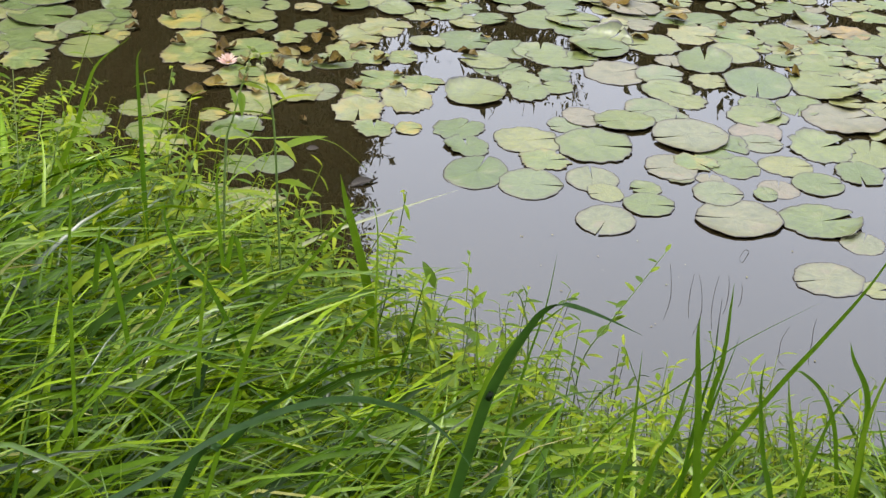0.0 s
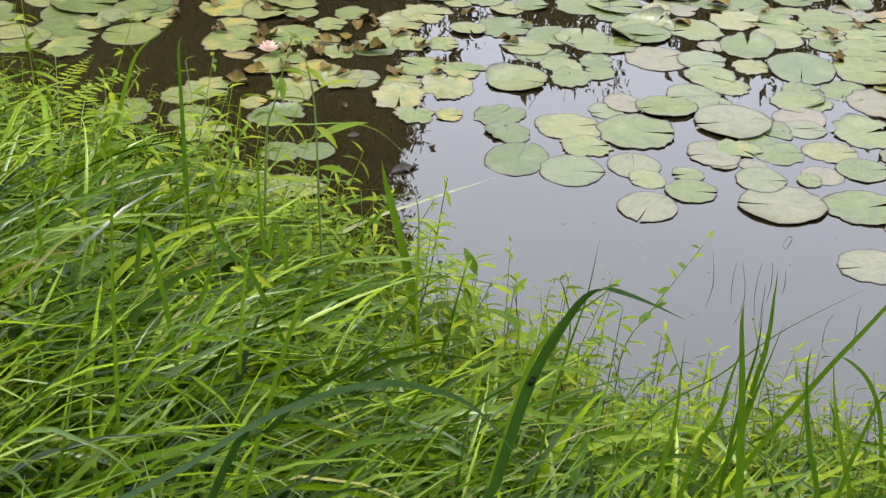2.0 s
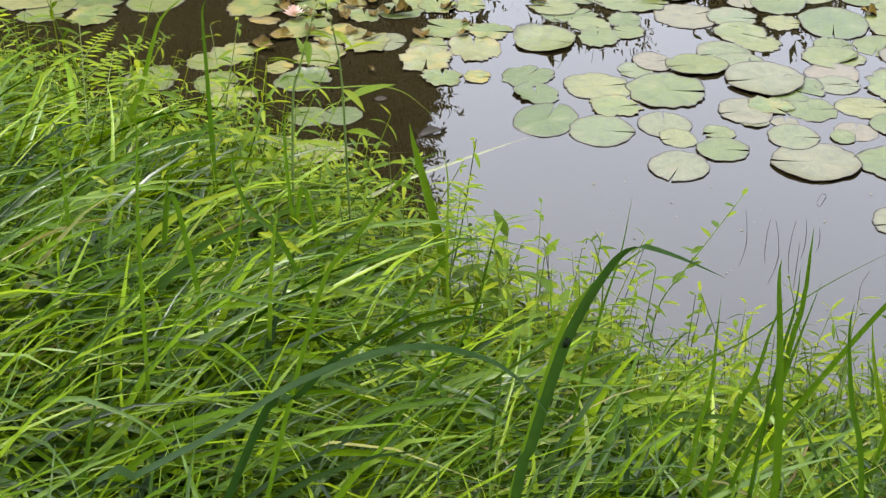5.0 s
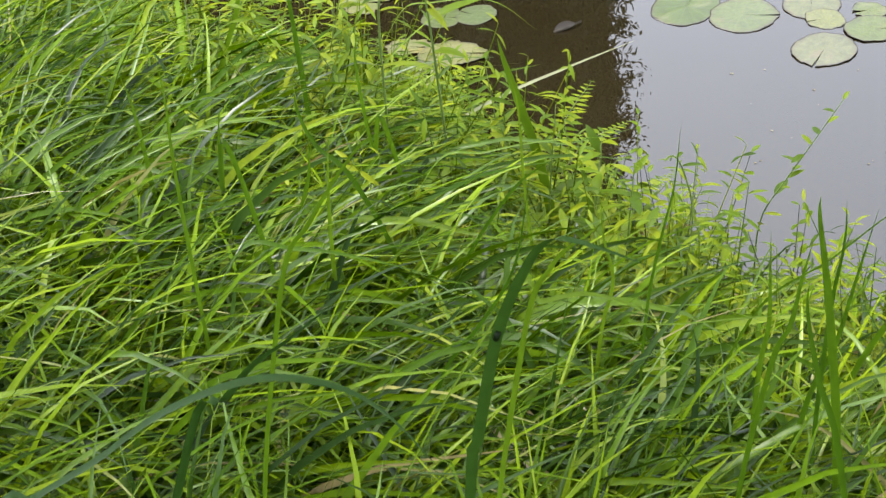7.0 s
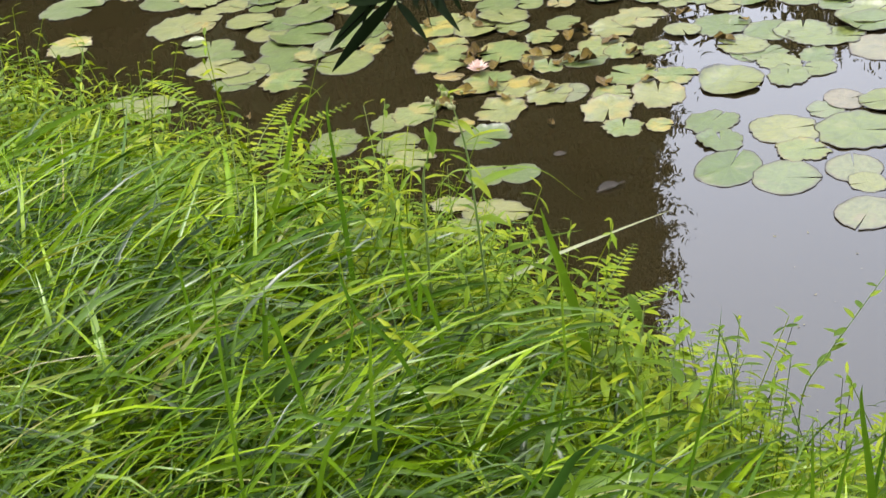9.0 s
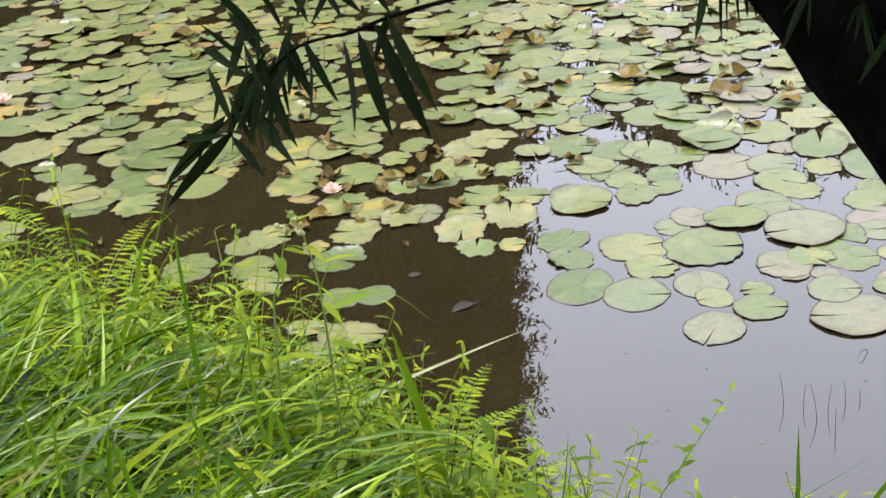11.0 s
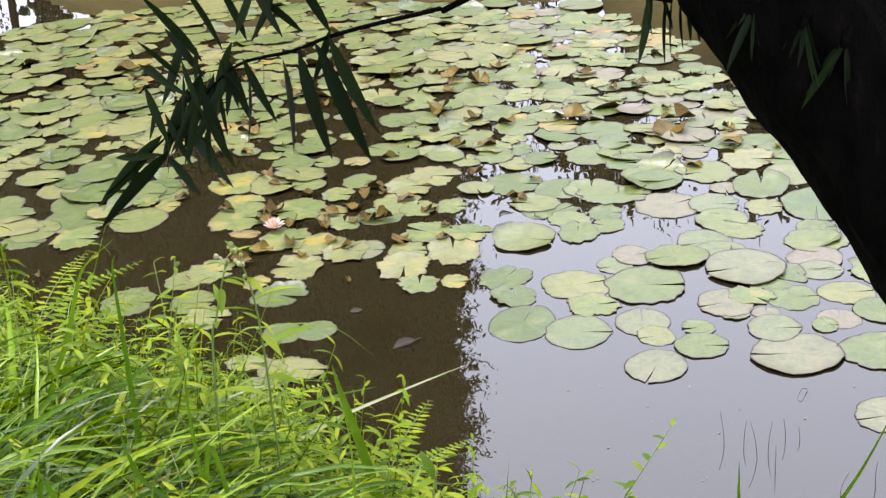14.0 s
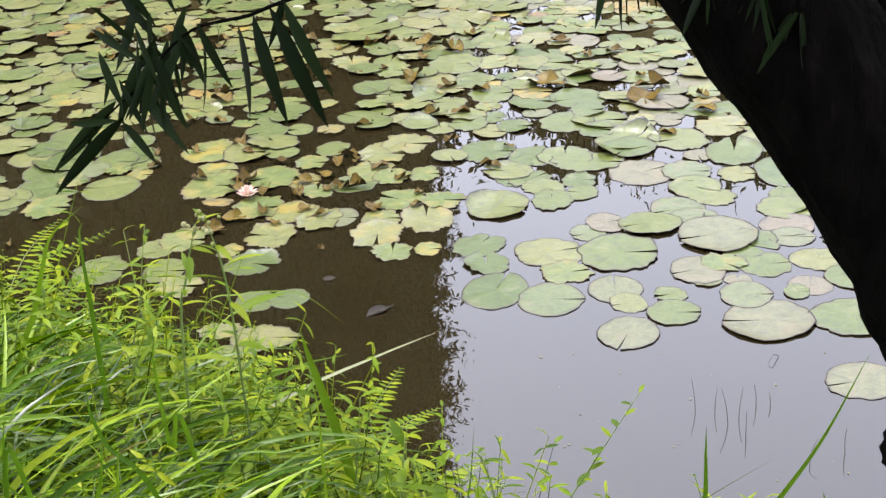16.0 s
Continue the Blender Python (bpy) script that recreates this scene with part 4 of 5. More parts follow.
build_grass("lodged_grass", 780, (9, 17), 3, None, 0.0108, (1.3, 2.3), (45, 88), (-38, 2), 0.6, GRASS, "bright green bank grass, bent over and lying tangled")
build_grass("bank_grass", 900, (6, 13), 4, None, 0.0082, (1.0, 1.7), (60, 95), (-70, 40), 0.9, GRASS, "dense bright green bank grass, leaning and crossing")
build_grass("undergrowth_grass", 300, (10, 16), 5, None, 0.006, (0.4, 0.8), (40, 90), (-20, 60), 1.5, GRASS, "short dark green grass close to the soil")
build_grass("broad_bank_grass", 520, (3, 6), 8, None, 0.015, (1.4, 2.4), (65, 92), (-60, -5), 0.6, GRASS, "broad arching grass blades drooping over the bank", 0.25)
build_grass("outer_grass", 2600, (7, 11), 9, (-7, 7, -5, 4), 0.013, (1.0, 1.8), (50, 92), (-50, 40), 0.9, GRASS, "green grass farther along the bank")


def tall_blades(rows, mat=None):
    """Single tall blades, from the ground to the tip: width and the line of the midrib."""
    for width, line in rows:
        x, y, z = line[0]
        g = ground_z(x, y)
        t = np.array(line[0]) - np.array(line[1])
        t = t / np.linalg.norm(t)
        h = max(z - g, 0.0)
        low = [(x + 0.3 * t[0] * h, y + 0.02, g - 0.02), (x + 0.22 * t[0] * h, y + 0.01, g + 0.55 * h)] if h > 0.08 else []
        pts = [*low, *line]
        v, f = ribbon(spline(pts, 34), width * (0.7 if mat is None else 1.0), 0.35, side=(1, 0.25, 0.1) if  abs(line[0][0] - line[-1][0]) < abs(line[0][2] - line[-1][2]) * 1.2 else (0.1, 1, 0.5))
        ob = new("tall_grass_blade", mesh_of("tall_grass_blade", v, f, mat or GRASS_TALL))
        tagged(ob, "long bent grass blade rising from the bank" if mat is None else "long arching dark green grass blade close to the path", "grass blade", "tall grass blades")


tall_blades([
    (0.0062, [(-0.293, -0.75, 1.329), (-0.253, -0.75, 1.361), (-0.221, -0.75, 1.383), (-0.195, -0.75, 1.401), (-0.150, -0.75, 1.437), (-0.103, -0.75, 1.462), (-0.068, -0.75, 1.471), (-0.037, -0.75, 1.467), (-0.017, -0.75, 1.457), (0.001, -0.75, 1.438), (0.025, -0.75, 1.400)]),
    (0.0092, [(-0.012, -0.55, 1.207), (-0.003, -0.55, 1.248), (0.006, -0.55, 1.290), (0.020, -0.55, 1.349), (0.033, -0.55, 1.384), (0.045, -0.55, 1.409), (0.057, -0.55, 1.429), (0.073, -0.55, 1.437), (0.099, -0.55, 1.430), (0.133, -0.55, 1.415)]),
    (0.0066, [(-0.212, -0.60, 1.284), (-0.176, -0.60, 1.324), (-0.150, -0.60, 1.356), (-0.116, -0.60, 1.383), (-0.081, -0.60, 1.414)]),
], GRASS_DARK)
v, f = tube([(0.0196, -0.551, 1.3494), (0.0223, -0.551, 1.3563)], [0.0024, 0.0022], 8)
tagged(new("stem_knot", mesh_of("stem_knot", v, f, WILLOW_LEAF)), "dark swollen knot on a tall grass stem", "stem knot")
tall_blades([
    (0.0121, [(-0.58, 1.4, 0.35), (-0.36, 1.4, 0.49), (-0.19, 1.4, 0.57), (-0.05, 1.4, 0.63)]),
], STRAW)
tall_blades([
    (0.0081, [(-0.52, 0.1, 0.73), (-0.52, 0.1, 0.83), (-0.51, 0.1, 1.08), (-0.5, 0.1, 1.2), (-0.5, 0.1, 1.26)]),
    (0.014, [(-0.64, 1.0, 0.5), (-0.64, 1.0, 0.7), (-0.64, 1.0, 0.82), (-0.64, 1.0, 0.93), (-0.64, 1.0, 1.03), (-0.63, 1.0, 1.06)]),
    (0.0152, [(-0.88, 1.2, 0.68), (-0.83, 1.2, 0.79), (-0.8, 1.2, 0.88), (-0.77, 1.2, 0.95), (-0.7, 1.2, 1.01)]),
    (0.0157, [(0.35, 0.3, 0.67), (0.44, 0.3, 0.84), (0.5, 0.3, 0.94), (0.55, 0.3, 1.03), (0.6, 0.3, 1.15)]),
    (0.0066, [(0.21, 0.3, 0.76), (0.3, 0.3, 0.84), (0.38, 0.3, 0.92), (0.49, 0.3, 1.0)]),
    (0.0153, [(0.3, 0.0, 0.8), (0.29, 0.0, 0.92), (0.28, 0.0, 1.02), (0.27, 0.0, 1.1), (0.27, 0.0, 1.13)]),
])
tall_blades([
    (0.0085, [(0.28, 0.04, 0.82), (0.29, 0.04, 0.96), (0.3, 0.04, 1.04), (0.3, 0.04, 1.1)]),
    (0.0112, [(0.27, 0.1, 0.76), (0.3, 0.1, 0.85), (0.32, 0.1, 0.95), (0.34, 0.1, 1.05)]),
    (0.0096, [(0.21, 0.1, 0.81), (0.22, 0.1, 0.88), (0.22, 0.1, 0.95), (0.22, 0.1, 1.02)]),
    (0.0158, [(0.43, 0.7, 0.58), (0.44, 0.7, 0.65), (0.44, 0.7, 0.74), (0.44, 0.7, 0.81)]),
    (0.0097, [(0.22, -0.1, 0.97), (0.24, -0.1, 1.03), (0.25, -0.1, 1.09), (0.26, -0.1, 1.14)]),
    (0.0071, [(0.27, -0.5, 1.19), (0.25, -0.5, 1.28), (0.24, -0.5, 1.34), (0.24, -0.5, 1.37)]),
])
tall_blades([
    (0.0089, [(-0.02, -0.3, 1.2), (0.01, -0.3, 1.2), (0.05, -0.3, 1.21), (0.09, -0.3, 1.2), (0.13, -0.3, 1.17)]),
    (0.0038, [(0.0, 0.1, 0.85), (0.13, 0.1, 0.88), (0.28, 0.1, 0.9), (0.44, 0.1, 0.91)]),
    (0.0062, [(0.06, 0.23, 0.8), (0.08, 0.23, 0.91), (0.1, 0.23, 1.0), (0.11, 0.23, 1.09)]),
    (0.0073, [(-0.15, 0.6, 0.53), (-0.16, 0.6, 0.75), (-0.16, 0.6, 0.91), (-0.17, 0.6, 0.97)]),
    (0.0065, [(-0.3, 0.6, 0.81), (-0.22, 0.6, 0.83), (-0.13, 0.6, 0.85), (-0.01, 0.6, 0.86)]),
    (0.0097, [(-0.4, 0.3, 0.72), (-0.39, 0.3, 0.88), (-0.38, 0.3, 0.97), (-0.37, 0.3, 1.03)]),
])
tall_blades([
    (0.0263, [(-0.21, 1.05, 0.55), (-0.24, 1.05, 0.68), (-0.26, 1.05, 0.76), (-0.27, 1.05, 0.81)]),
    (0.0104, [(-0.44, 1.2, 0.45), (-0.34, 1.2, 0.47), (-0.17, 1.2, 0.5), (-0.02, 1.2, 0.54)]),
    (0.0058, [(-0.52, 1.3, 0.74), (-0.44, 1.3, 0.77), (-0.32, 1.3, 0.77), (-0.23, 1.3, 0.7)]),
    (0.0121, [(-0.77, 0.55, 0.64), (-0.77, 0.55, 0.81), (-0.77, 0.55, 0.93), (-0.78, 0.55, 1.01)]),
    (0.0113, [(-0.41, 0.5, 0.84), (-0.46, 0.5, 0.9), (-0.48, 0.5, 0.96), (-0.48, 0.5, 1.0)]),
    (0.0104, [(-0.52, 0.3, 1.02), (-0.54, 0.3, 0.94), (-0.53, 0.3, 1.02), (-0.52, 0.3, 1.07)]),
])
tall_blades([
    (0.0074, [(0.01, -0.4, 1.23), (0.04, -0.4, 1.31), (0.07, -0.4, 1.34), (0.09, -0.4, 1.36)]),
    (0.0064, [(-0.2, -0.4, 1.27), (-0.16, -0.4, 1.35), (-0.11, -0.4, 1.42), (-0.08, -0.4, 1.44)]),
    (0.0102, [(-0.79, 0.6, 0.83), (-0.72, 0.6, 0.86), (-0.62, 0.6, 0.89), (-0.48, 0.6, 0.9)]),
    (0.0094, [(-0.45, 0.1, 0.97), (-0.37, 0.1, 0.98), (-0.29, 0.1, 0.97), (-0.18, 0.1, 0.94)]),
    (0.0122, [(0.53, 0.35, 0.61), (0.5, 0.35, 0.71), (0.48, 0.35, 0.79), (0.47, 0.35, 0.85)]),
    (0.0111, [(0.5, 0.3, 0.64), (0.52, 0.3, 0.76), (0.54, 0.3, 0.83), (0.58, 0.3, 0.88)]),
])
tall_blades([
    (0.0111, [(0.6, 0.5, 0.64), (0.57, 0.5, 0.72), (0.53, 0.5, 0.76), (0.51, 0.5, 0.76)]),
    (0.0163, [(0.63, 0.45, 0.67), (0.62, 0.45, 0.76), (0.59, 0.45, 0.82), (0.58, 0.45, 0.85)]),
    (0.0128, [(0.55, 0.2, 0.72), (0.55, 0.2, 0.84), (0.56, 0.2, 0.92), (0.58, 0.2, 1.0)]),
    (0.0077, [(0.0, 0.2, 0.78), (0.02, 0.2, 0.87), (0.01, 0.2, 0.94), (0.01, 0.2, 1.0)]),
    (0.0089, [(-0.25, 0.5, 0.68), (-0.17, 0.5, 0.81), (-0.12, 0.5, 0.86), (-0.08, 0.5, 0.88)]),
    (0.0088, [(-0.2, 0.1, 0.78), (-0.14, 0.1, 0.87), (-0.09, 0.1, 0.96), (-0.06, 0.1, 1.1)]),
])
tall_blades([
    (0.0127, [(-0.54, 0.5, 0.68), (-0.5, 0.5, 0.79), (-0.48, 0.5, 0.85), (-0.47, 0.5, 0.92)]),
    (0.0115, [(-0.41, 0.7, 0.84), (-0.43, 0.7, 0.77), (-0.44, 0.7, 0.93), (-0.43, 0.7, 0.99)]),
])

# ---- leafy weeds, shoots and ferns along the water's edge ----
LANCE = leaf_blade("leaf", WEED, 1.0, 0.2, 6, 0.3, 0.3)
LANCE_BROAD = leaf_blade("leaf", WEED, 1.0, 0.3, 7, 0.25, 0.3)
OVAL = leaf_blade("leaf", WEED, 1.0, 0.4, 6, 0.1, 0.25, 0.45)
FERN_LEAF = leaf_blade("leaflet", WEED, 1.0, 0.34, 4, 0.1, 0.1, 0.3)


def leafy_stem(name, label, group, line, pairs, size, mesh, spread=50, radius=0.0022, opposite=True, seed=1, bare=0.15, lift=20, stalk=None):
    """A plant with one stem and its leaves, standing at the stem's first point."""
    rnd = random.Random(seed)
    t = tagged(new(name), label, "plant", group)
    base = np.array(line[0], float)
    t.location = base
    pts = spline(line, 22) - base
    v, f = tube(pts, [radius, radius * 0.8, radius * 0.4], 5)
    child("stem", mesh_of("stem", v, f, stalk or STEM), t)
    for k in range(pairs):
        u = bare + (1 - bare) * (k + 0.5) / pairs
        p = pts[min(21, int(u * 21))]
        d = pts[min(21, int(u * 21) + 1)] - pts[max(0, int(u * 21) - 1)]
        az = math.degrees(math.atan2(d[1], d[0])) if abs(d[2]) < 1.2 * math.hypot(d[0], d[1]) else rnd.uniform(0, 360)
        s = size * (0.65 + 0.6 * math.sin(math.pi * min(0.92, u))) * rnd.uniform(0.75, 1.15)
        for q in (1, -1) if opposite else ((1,) if k % 2 else (-1,)):
            child("leaf", mesh, t, pose(*p, rnd.uniform(-25, 25), -lift + rnd.uniform(-22, 22), az + q * spread + rnd.uniform(-18, 18)) @ Matrix.Scale(s, 4))
    child("leaf", mesh, t, pose(*pts[-1], 0, -30, rnd.uniform(0, 360)) @ Matrix.Scale(size * 0.7, 4))
    return t


leafy_stem("climbing_shoot", "slender shoot with rounded yellow green leaves over the water", "shoots at the water's edge",
           [(0.19, 0.86, 0.1), (0.2, 0.86, 0.41), (0.21, 0.86, 0.54), (0.25, 0.86, 0.62), (0.29, 0.86, 0.69), (0.342, 0.87, 0.775)], 13, 0.03, OVAL, 65, 0.0018, False, 2, 0.4)
leafy_stem("curled_shoot", "thin dark shoot with a curled tip at the waterside", "shoots at the water's edge",
           [(0.08, 0.686, 0.15), (0.083, 0.686, 0.47), (0.1, 0.686, 0.66), (0.085, 0.686, 0.75), (0.07, 0.686, 0.775), (0.066, 0.686, 0.765)], 7, 0.03, LANCE, 55, 0.002, False, 4, 0.3)
BUD = mesh_of("bud", *tube([(0, 0, 0), (0, 0, 0.3), (0, 0, 0.7), (0, 0, 1)], [0.12, 0.42, 0.4, 0.08], 7), leaf_material("weed_bud", [(0.0, (0.2, 0.22, 0.06)), (1.0, (0.4, 0.38, 0.2))], 0.6, 0.2, 0.2, island=False))


def flowering_weed(line, size, seed):
    rnd = random.Random(seed)
    t = leafy_stem("flowering_weed", "upright flowering weed with narrow leaves by the water", "tall weeds", line, 9, size, LANCE, 70, 0.003, False, seed, 0.35)
    top = np.array(line[-1]) - np.array(line[0])
    for _ in range(9):
        q = top + np.array((rnd.gauss(0, 0.014), rnd.gauss(0, 0.014), rnd.uniform(-0.03, 0.012)))
        child("bud", BUD, t, pose(*q, rnd.uniform(-40, 40), rnd.uniform(-40, 40), 0) @ Matrix.Scale(rnd.uniform(0.007, 0.013), 4), "small pale bud")


flowering_weed([(-0.5, 1.0, 0.25), (-0.494, 1.05, 0.8), (-0.473, 1.05, 0.92), (-0.442, 1.05, 1.03)], 0.07, 5)
flowering_weed([(-0.37, 1.0, 0.25), (-0.391, 1.05, 0.7), (-0.399, 1.05, 0.92), (-0.419, 1.05, 1.03)], 0.08, 6)

DARK_STEM = leaf_material("dark_stem", [(0.0, (0.03, 0.035, 0.015)), (1.0, (0.05, 0.06, 0.02))], 0.6, 0.3, 0.05, island=False)
OVAL_SMALL = leaf_blade("leaf", WEED, 1.0, 0.5, 6, 0.12, 0.2, 0.42)
bush = random.Random(63)
for k in range(26):
    x = bush.uniform(-0.02, 0.62)
    y = shore_y(x) - bush.uniform(0.1, 0.55)
    g, h = max(ground_z(x, y), 0.0) - 0.01, bush.uniform(0.2, 0.4) * (1.15 if x < 0.3 else 0.85)
    lx, ly = bush.uniform(-0.09, 0.12), bush.uniform(-0.04, 0.1)
    leafy_stem("waterside_shrub", "open shrub with small oval leaves on thin dark stems", "shrubs at the water's edge",
               [(x, y, g), (x + lx * 0.3, y + ly * 0.3, g + h * 0.5), (x + lx, y + ly, g + h)], bush.randrange(8, 13), bush.uniform(0.024, 0.036), OVAL_SMALL, 65, 0.0016, bush.random() < 0.4, 100 + k, 0.2, 10, DARK_STEM)
for k, (px, py, h) in enumerate([(-0.03, 0.72, 0.42), (0.0, 0.62, 0.36), (-0.1, 0.85, 0.4), (-0.2, 1.0, 0.42), (0.03, 0.8, 0.3)]):
    g = ground_z(px, py) - 0.01
    leafy_stem("broad_leaf_weed", "bright green weed with broad pointed leaves", "shrubs at the water's edge",
               [(px, py, g), (px + 0.01, py + 0.01, g + h * 0.5), (px + 0.03, py + 0.05, g + h)], 8, 0.068, LANCE_BROAD, 60, 0.0022, True, 140 + k, 0.3, 25)

WEEDS = []
for k in range(8):
    h = 0.3 + 0.03 * k
    lean = 0.07 * (k % 3 - 1)
    WEEDS.append(leafy_stem("lance_leaf_weed", "yellow green weed with pairs of lance shaped leaves", "weeds along the shore",
                            [(0, 0, 0), (lean * 0.3, 0.01, h * 0.5), (lean, 0.04, h)], 10 + k % 3, 0.047 + 0.006 * (k % 3), LANCE, 72, 0.002, k % 3 != 2, 10 + k, 0.25, 8))


def weed_place(rnd):
    pick = rnd.random()
    x = rnd.uniform(-2.9, 0.2) if pick < 0.5 else rnd.uniform(-1.2, -0.1) if pick < 0.72 else rnd.uniform(-0.15, 0.75)
    inland = abs(rnd.gauss(0, 0.4)) if x < -0.15 else rnd.uniform(0.0, 0.65)
    y = shore_y(x) - inland
    s = rnd.uniform(0.65, 1.15) * float(np.interp(x, [-1.5, -0.4, 0.0, 0.4], [1.1, 1.1, 0.85, 0.85])) * float(np.interp(inland, [0, 0.3, 1.0], [0.6, 0.95, 1.0]))
    if inland < 0.4:
        s *= float(np.interp(x, [-1.55, -1.3, -0.75, -0.55], [1.0, 0.7, 0.7, 1.0]))
    return pose(x, y, max(ground_z(x, y), 0.0) - 0.01, rnd.uniform(-28, 14), rnd.uniform(-22, 22), rnd.uniform(0, 360)) @ Matrix.Scale(s, 4)


def weed_thicket(count, seed):
    """The same weeds standing too thick to count."""
    rnd = random.Random(seed)
    kinds = []
    for w in WEEDS:
        v, f = [], []
        for c in w.children:
            n = len(v)
            v += [c.matrix_local @ q.co for q in c.data.vertices]
            f += [tuple(n + i for i in p.vertices) for p in c.data.polygons]
        kinds.append((v, f))
    verts, faces = [], []
    for _ in range(count):
        v, f = kinds[rnd.randrange(len(kinds))]
        m = weed_place(rnd)
        if rnd.random() < 0.08:
            x, y = rnd.uniform(-0.8, 0.6), rnd.uniform(-0.8, 0.4)
            m = pose(x, y, ground_z(x, y) - 0.01, rnd.uniform(-40, 40), rnd.uniform(-40, 40), rnd.uniform(0, 360)) @ Matrix.Scale(rnd.uniform(0.4, 0.75), 4)
        n = len(verts)
        verts += [m @ q for q in v]
        faces += [tuple(n + i for i in p) for p in f]
    tagged(new("weed_thicket", mesh_of("weed_thicket", verts, faces, WEED_MASS)), "thick stand of yellow green lance leaved weeds", "weeds", kind="stuff")


bpy.context.view_layer.update()
weed_thicket(1050, 41)
rnd = random.Random(21)
for i in range(210):
    m = weed_place(rnd)
    w = WEEDS[i] if i < len(WEEDS) else copy_thing(WEEDS[i % len(WEEDS)], m)
    w.matrix_world = m


def fern_frond(base, tip, width, seed):
    rnd = random.Random(seed)
    t = tagged(new("fern_frond"), "pale green feathered fern frond arching at the water's edge", "fern", "fern fronds")
    a, c = np.array(base, float), np.array(tip, float)
    t.location = a
    mid = (a + c) / 2 + np.array([0, 0, 0.06])
    pts = spline([a, mid, c], 24) - a
    v, f = tube(pts, [0.0022, 0.0006], 5)
    child("stem", mesh_of("stem", v, f, STEM), t)
    d = c - a
    az = math.degrees(math.atan2(d[1], d[0]))
    for k in range(3, 24):
        s = width * (1 - ((k - 8) / 17) ** 2) * rnd.uniform(0.85, 1.1)
        for q in (1, -1):
            child("leaflet", FERN_LEAF, t, pose(*pts[k], rnd.uniform(-8, 8), rnd.uniform(-12, 8), az + q * 72) @ Matrix.Scale(max(s, 0.008), 4))


for n, (a, c, w) in enumerate([((-1.55, 2.4, 0.12), (-1.2, 2.78, 0.3), 0.05), ((-1.95, 2.9, 0.35), (-1.58, 2.66, 0.22), 0.05), ((-1.5, 2.45, 0.1), (-1.42, 2.92, 0.28), 0.05),
                               ((-0.32, 1.5, 0.1), (-0.2, 1.85, 0.3), 0.05), ((-0.3, 1.45, 0.15), (-0.1, 1.72, 0.26), 0.045), ((-1.3, 2.1, 0.15), (-1.05, 2.3, 0.4), 0.06),
                               ((-1.2, 2.0, 0.2), (-1.25, 2.35, 0.42), 0.055), ((-0.15, 1.25, 0.15), (0.02, 1.5, 0.25), 0.04), ((-0.75, 1.85, 0.1), (-0.5, 2.1, 0.22), 0.05)]):
    fern_frond(a, c, w, n)

# ---- the leaning willow ----
willow = tagged(new("willow_tree"), "leaning willow trunk, dark in backlit shade, with hanging narrow leaves", "tree")
willow.location = (1.1, -0.2, 0.5)


BRANCH_LINE = [(0.5, -0.2, 2.3), (0.38, -0.24, 1.9), (0.134, -0.25, 1.781), (0.109, -0.25, 1.772), (0.059, -0.25, 1.762), (0.021, -0.25, 1.753), (-0.007, -0.25, 1.743), (-0.030, -0.25, 1.739), (-0.053, -0.25, 1.733), (-0.077, -0.25, 1.715), (-0.094, -0.25, 1.693), (-0.120, -0.25, 1.674), (-0.149, -0.25, 1.649), (-0.174, -0.25, 1.628)]
BRANCH_LEAVES = [(-0.003, 1.744, 0.014, 1.655), (0.013, 1.745, 0.045, 1.649), (0.022, 1.755, 0.053, 1.678), (-0.018, 1.735, -0.013, 1.653), (-0.046, 1.738, -0.049, 1.664), (-0.085, 1.729, -0.083, 1.695), (-0.102, 1.690, -0.066, 1.635), (-0.082, 1.697, -0.064, 1.651), (-0.121, 1.659, -0.098, 1.618),
                 (-0.123, 1.676, -0.185, 1.617), (-0.141, 1.660, -0.151, 1.636), (-0.082, 1.736, -0.123, 1.791), (-0.065, 1.744, -0.095, 1.806), (-0.044, 1.752, -0.063, 1.806), (-0.052, 1.757, -0.032, 1.800), (0.023, 1.756, -0.005, 1.813), (0.000, 1.756, -0.041, 1.790), (-0.100, 1.723, -0.130, 1.756), (-0.107, 1.709, -0.129, 1.733), (-0.034, 1.738, -0.036, 1.703), (-0.061, 1.739, -0.076, 1.693)]
BRANCH_TIPS = [(0.009, 1.749, 0.027, 1.711), (-0.115, 1.666, -0.179, 1.608), (-0.078, 1.731, -0.077, 1.69), (-0.161, 1.661, -0.119, 1.666), (-0.129, 1.719, -0.115, 1.671), (-0.057, 1.734, -0.067, 1.693), (-0.019, 1.791, -0.042, 1.747),
               (-0.036, 1.797, -0.014, 1.755), (-0.108, 1.764, -0.082, 1.722), (-0.069, 1.716, -0.094, 1.67), (-0.048, 1.739, -0.027, 1.686), (0.022, 1.758, 0.004, 1.713), (-0.131, 1.738, -0.092, 1.713), (-0.096, 1.755, -0.118, 1.7)]
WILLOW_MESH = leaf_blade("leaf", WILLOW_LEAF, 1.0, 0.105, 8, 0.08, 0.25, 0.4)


def hang_leaf(parent, a, c, wide=1.0):
    """A narrow leaf from its stalk at a to its tip at c, in the branch's own space."""
    a, c = Vector(a), Vector(c)
    d = c - a
    turn = d.to_track_quat("X", "Z").to_matrix().to_4x4()
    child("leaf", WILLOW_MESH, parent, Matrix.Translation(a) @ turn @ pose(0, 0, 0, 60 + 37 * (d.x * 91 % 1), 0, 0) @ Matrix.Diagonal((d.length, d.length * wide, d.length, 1)))


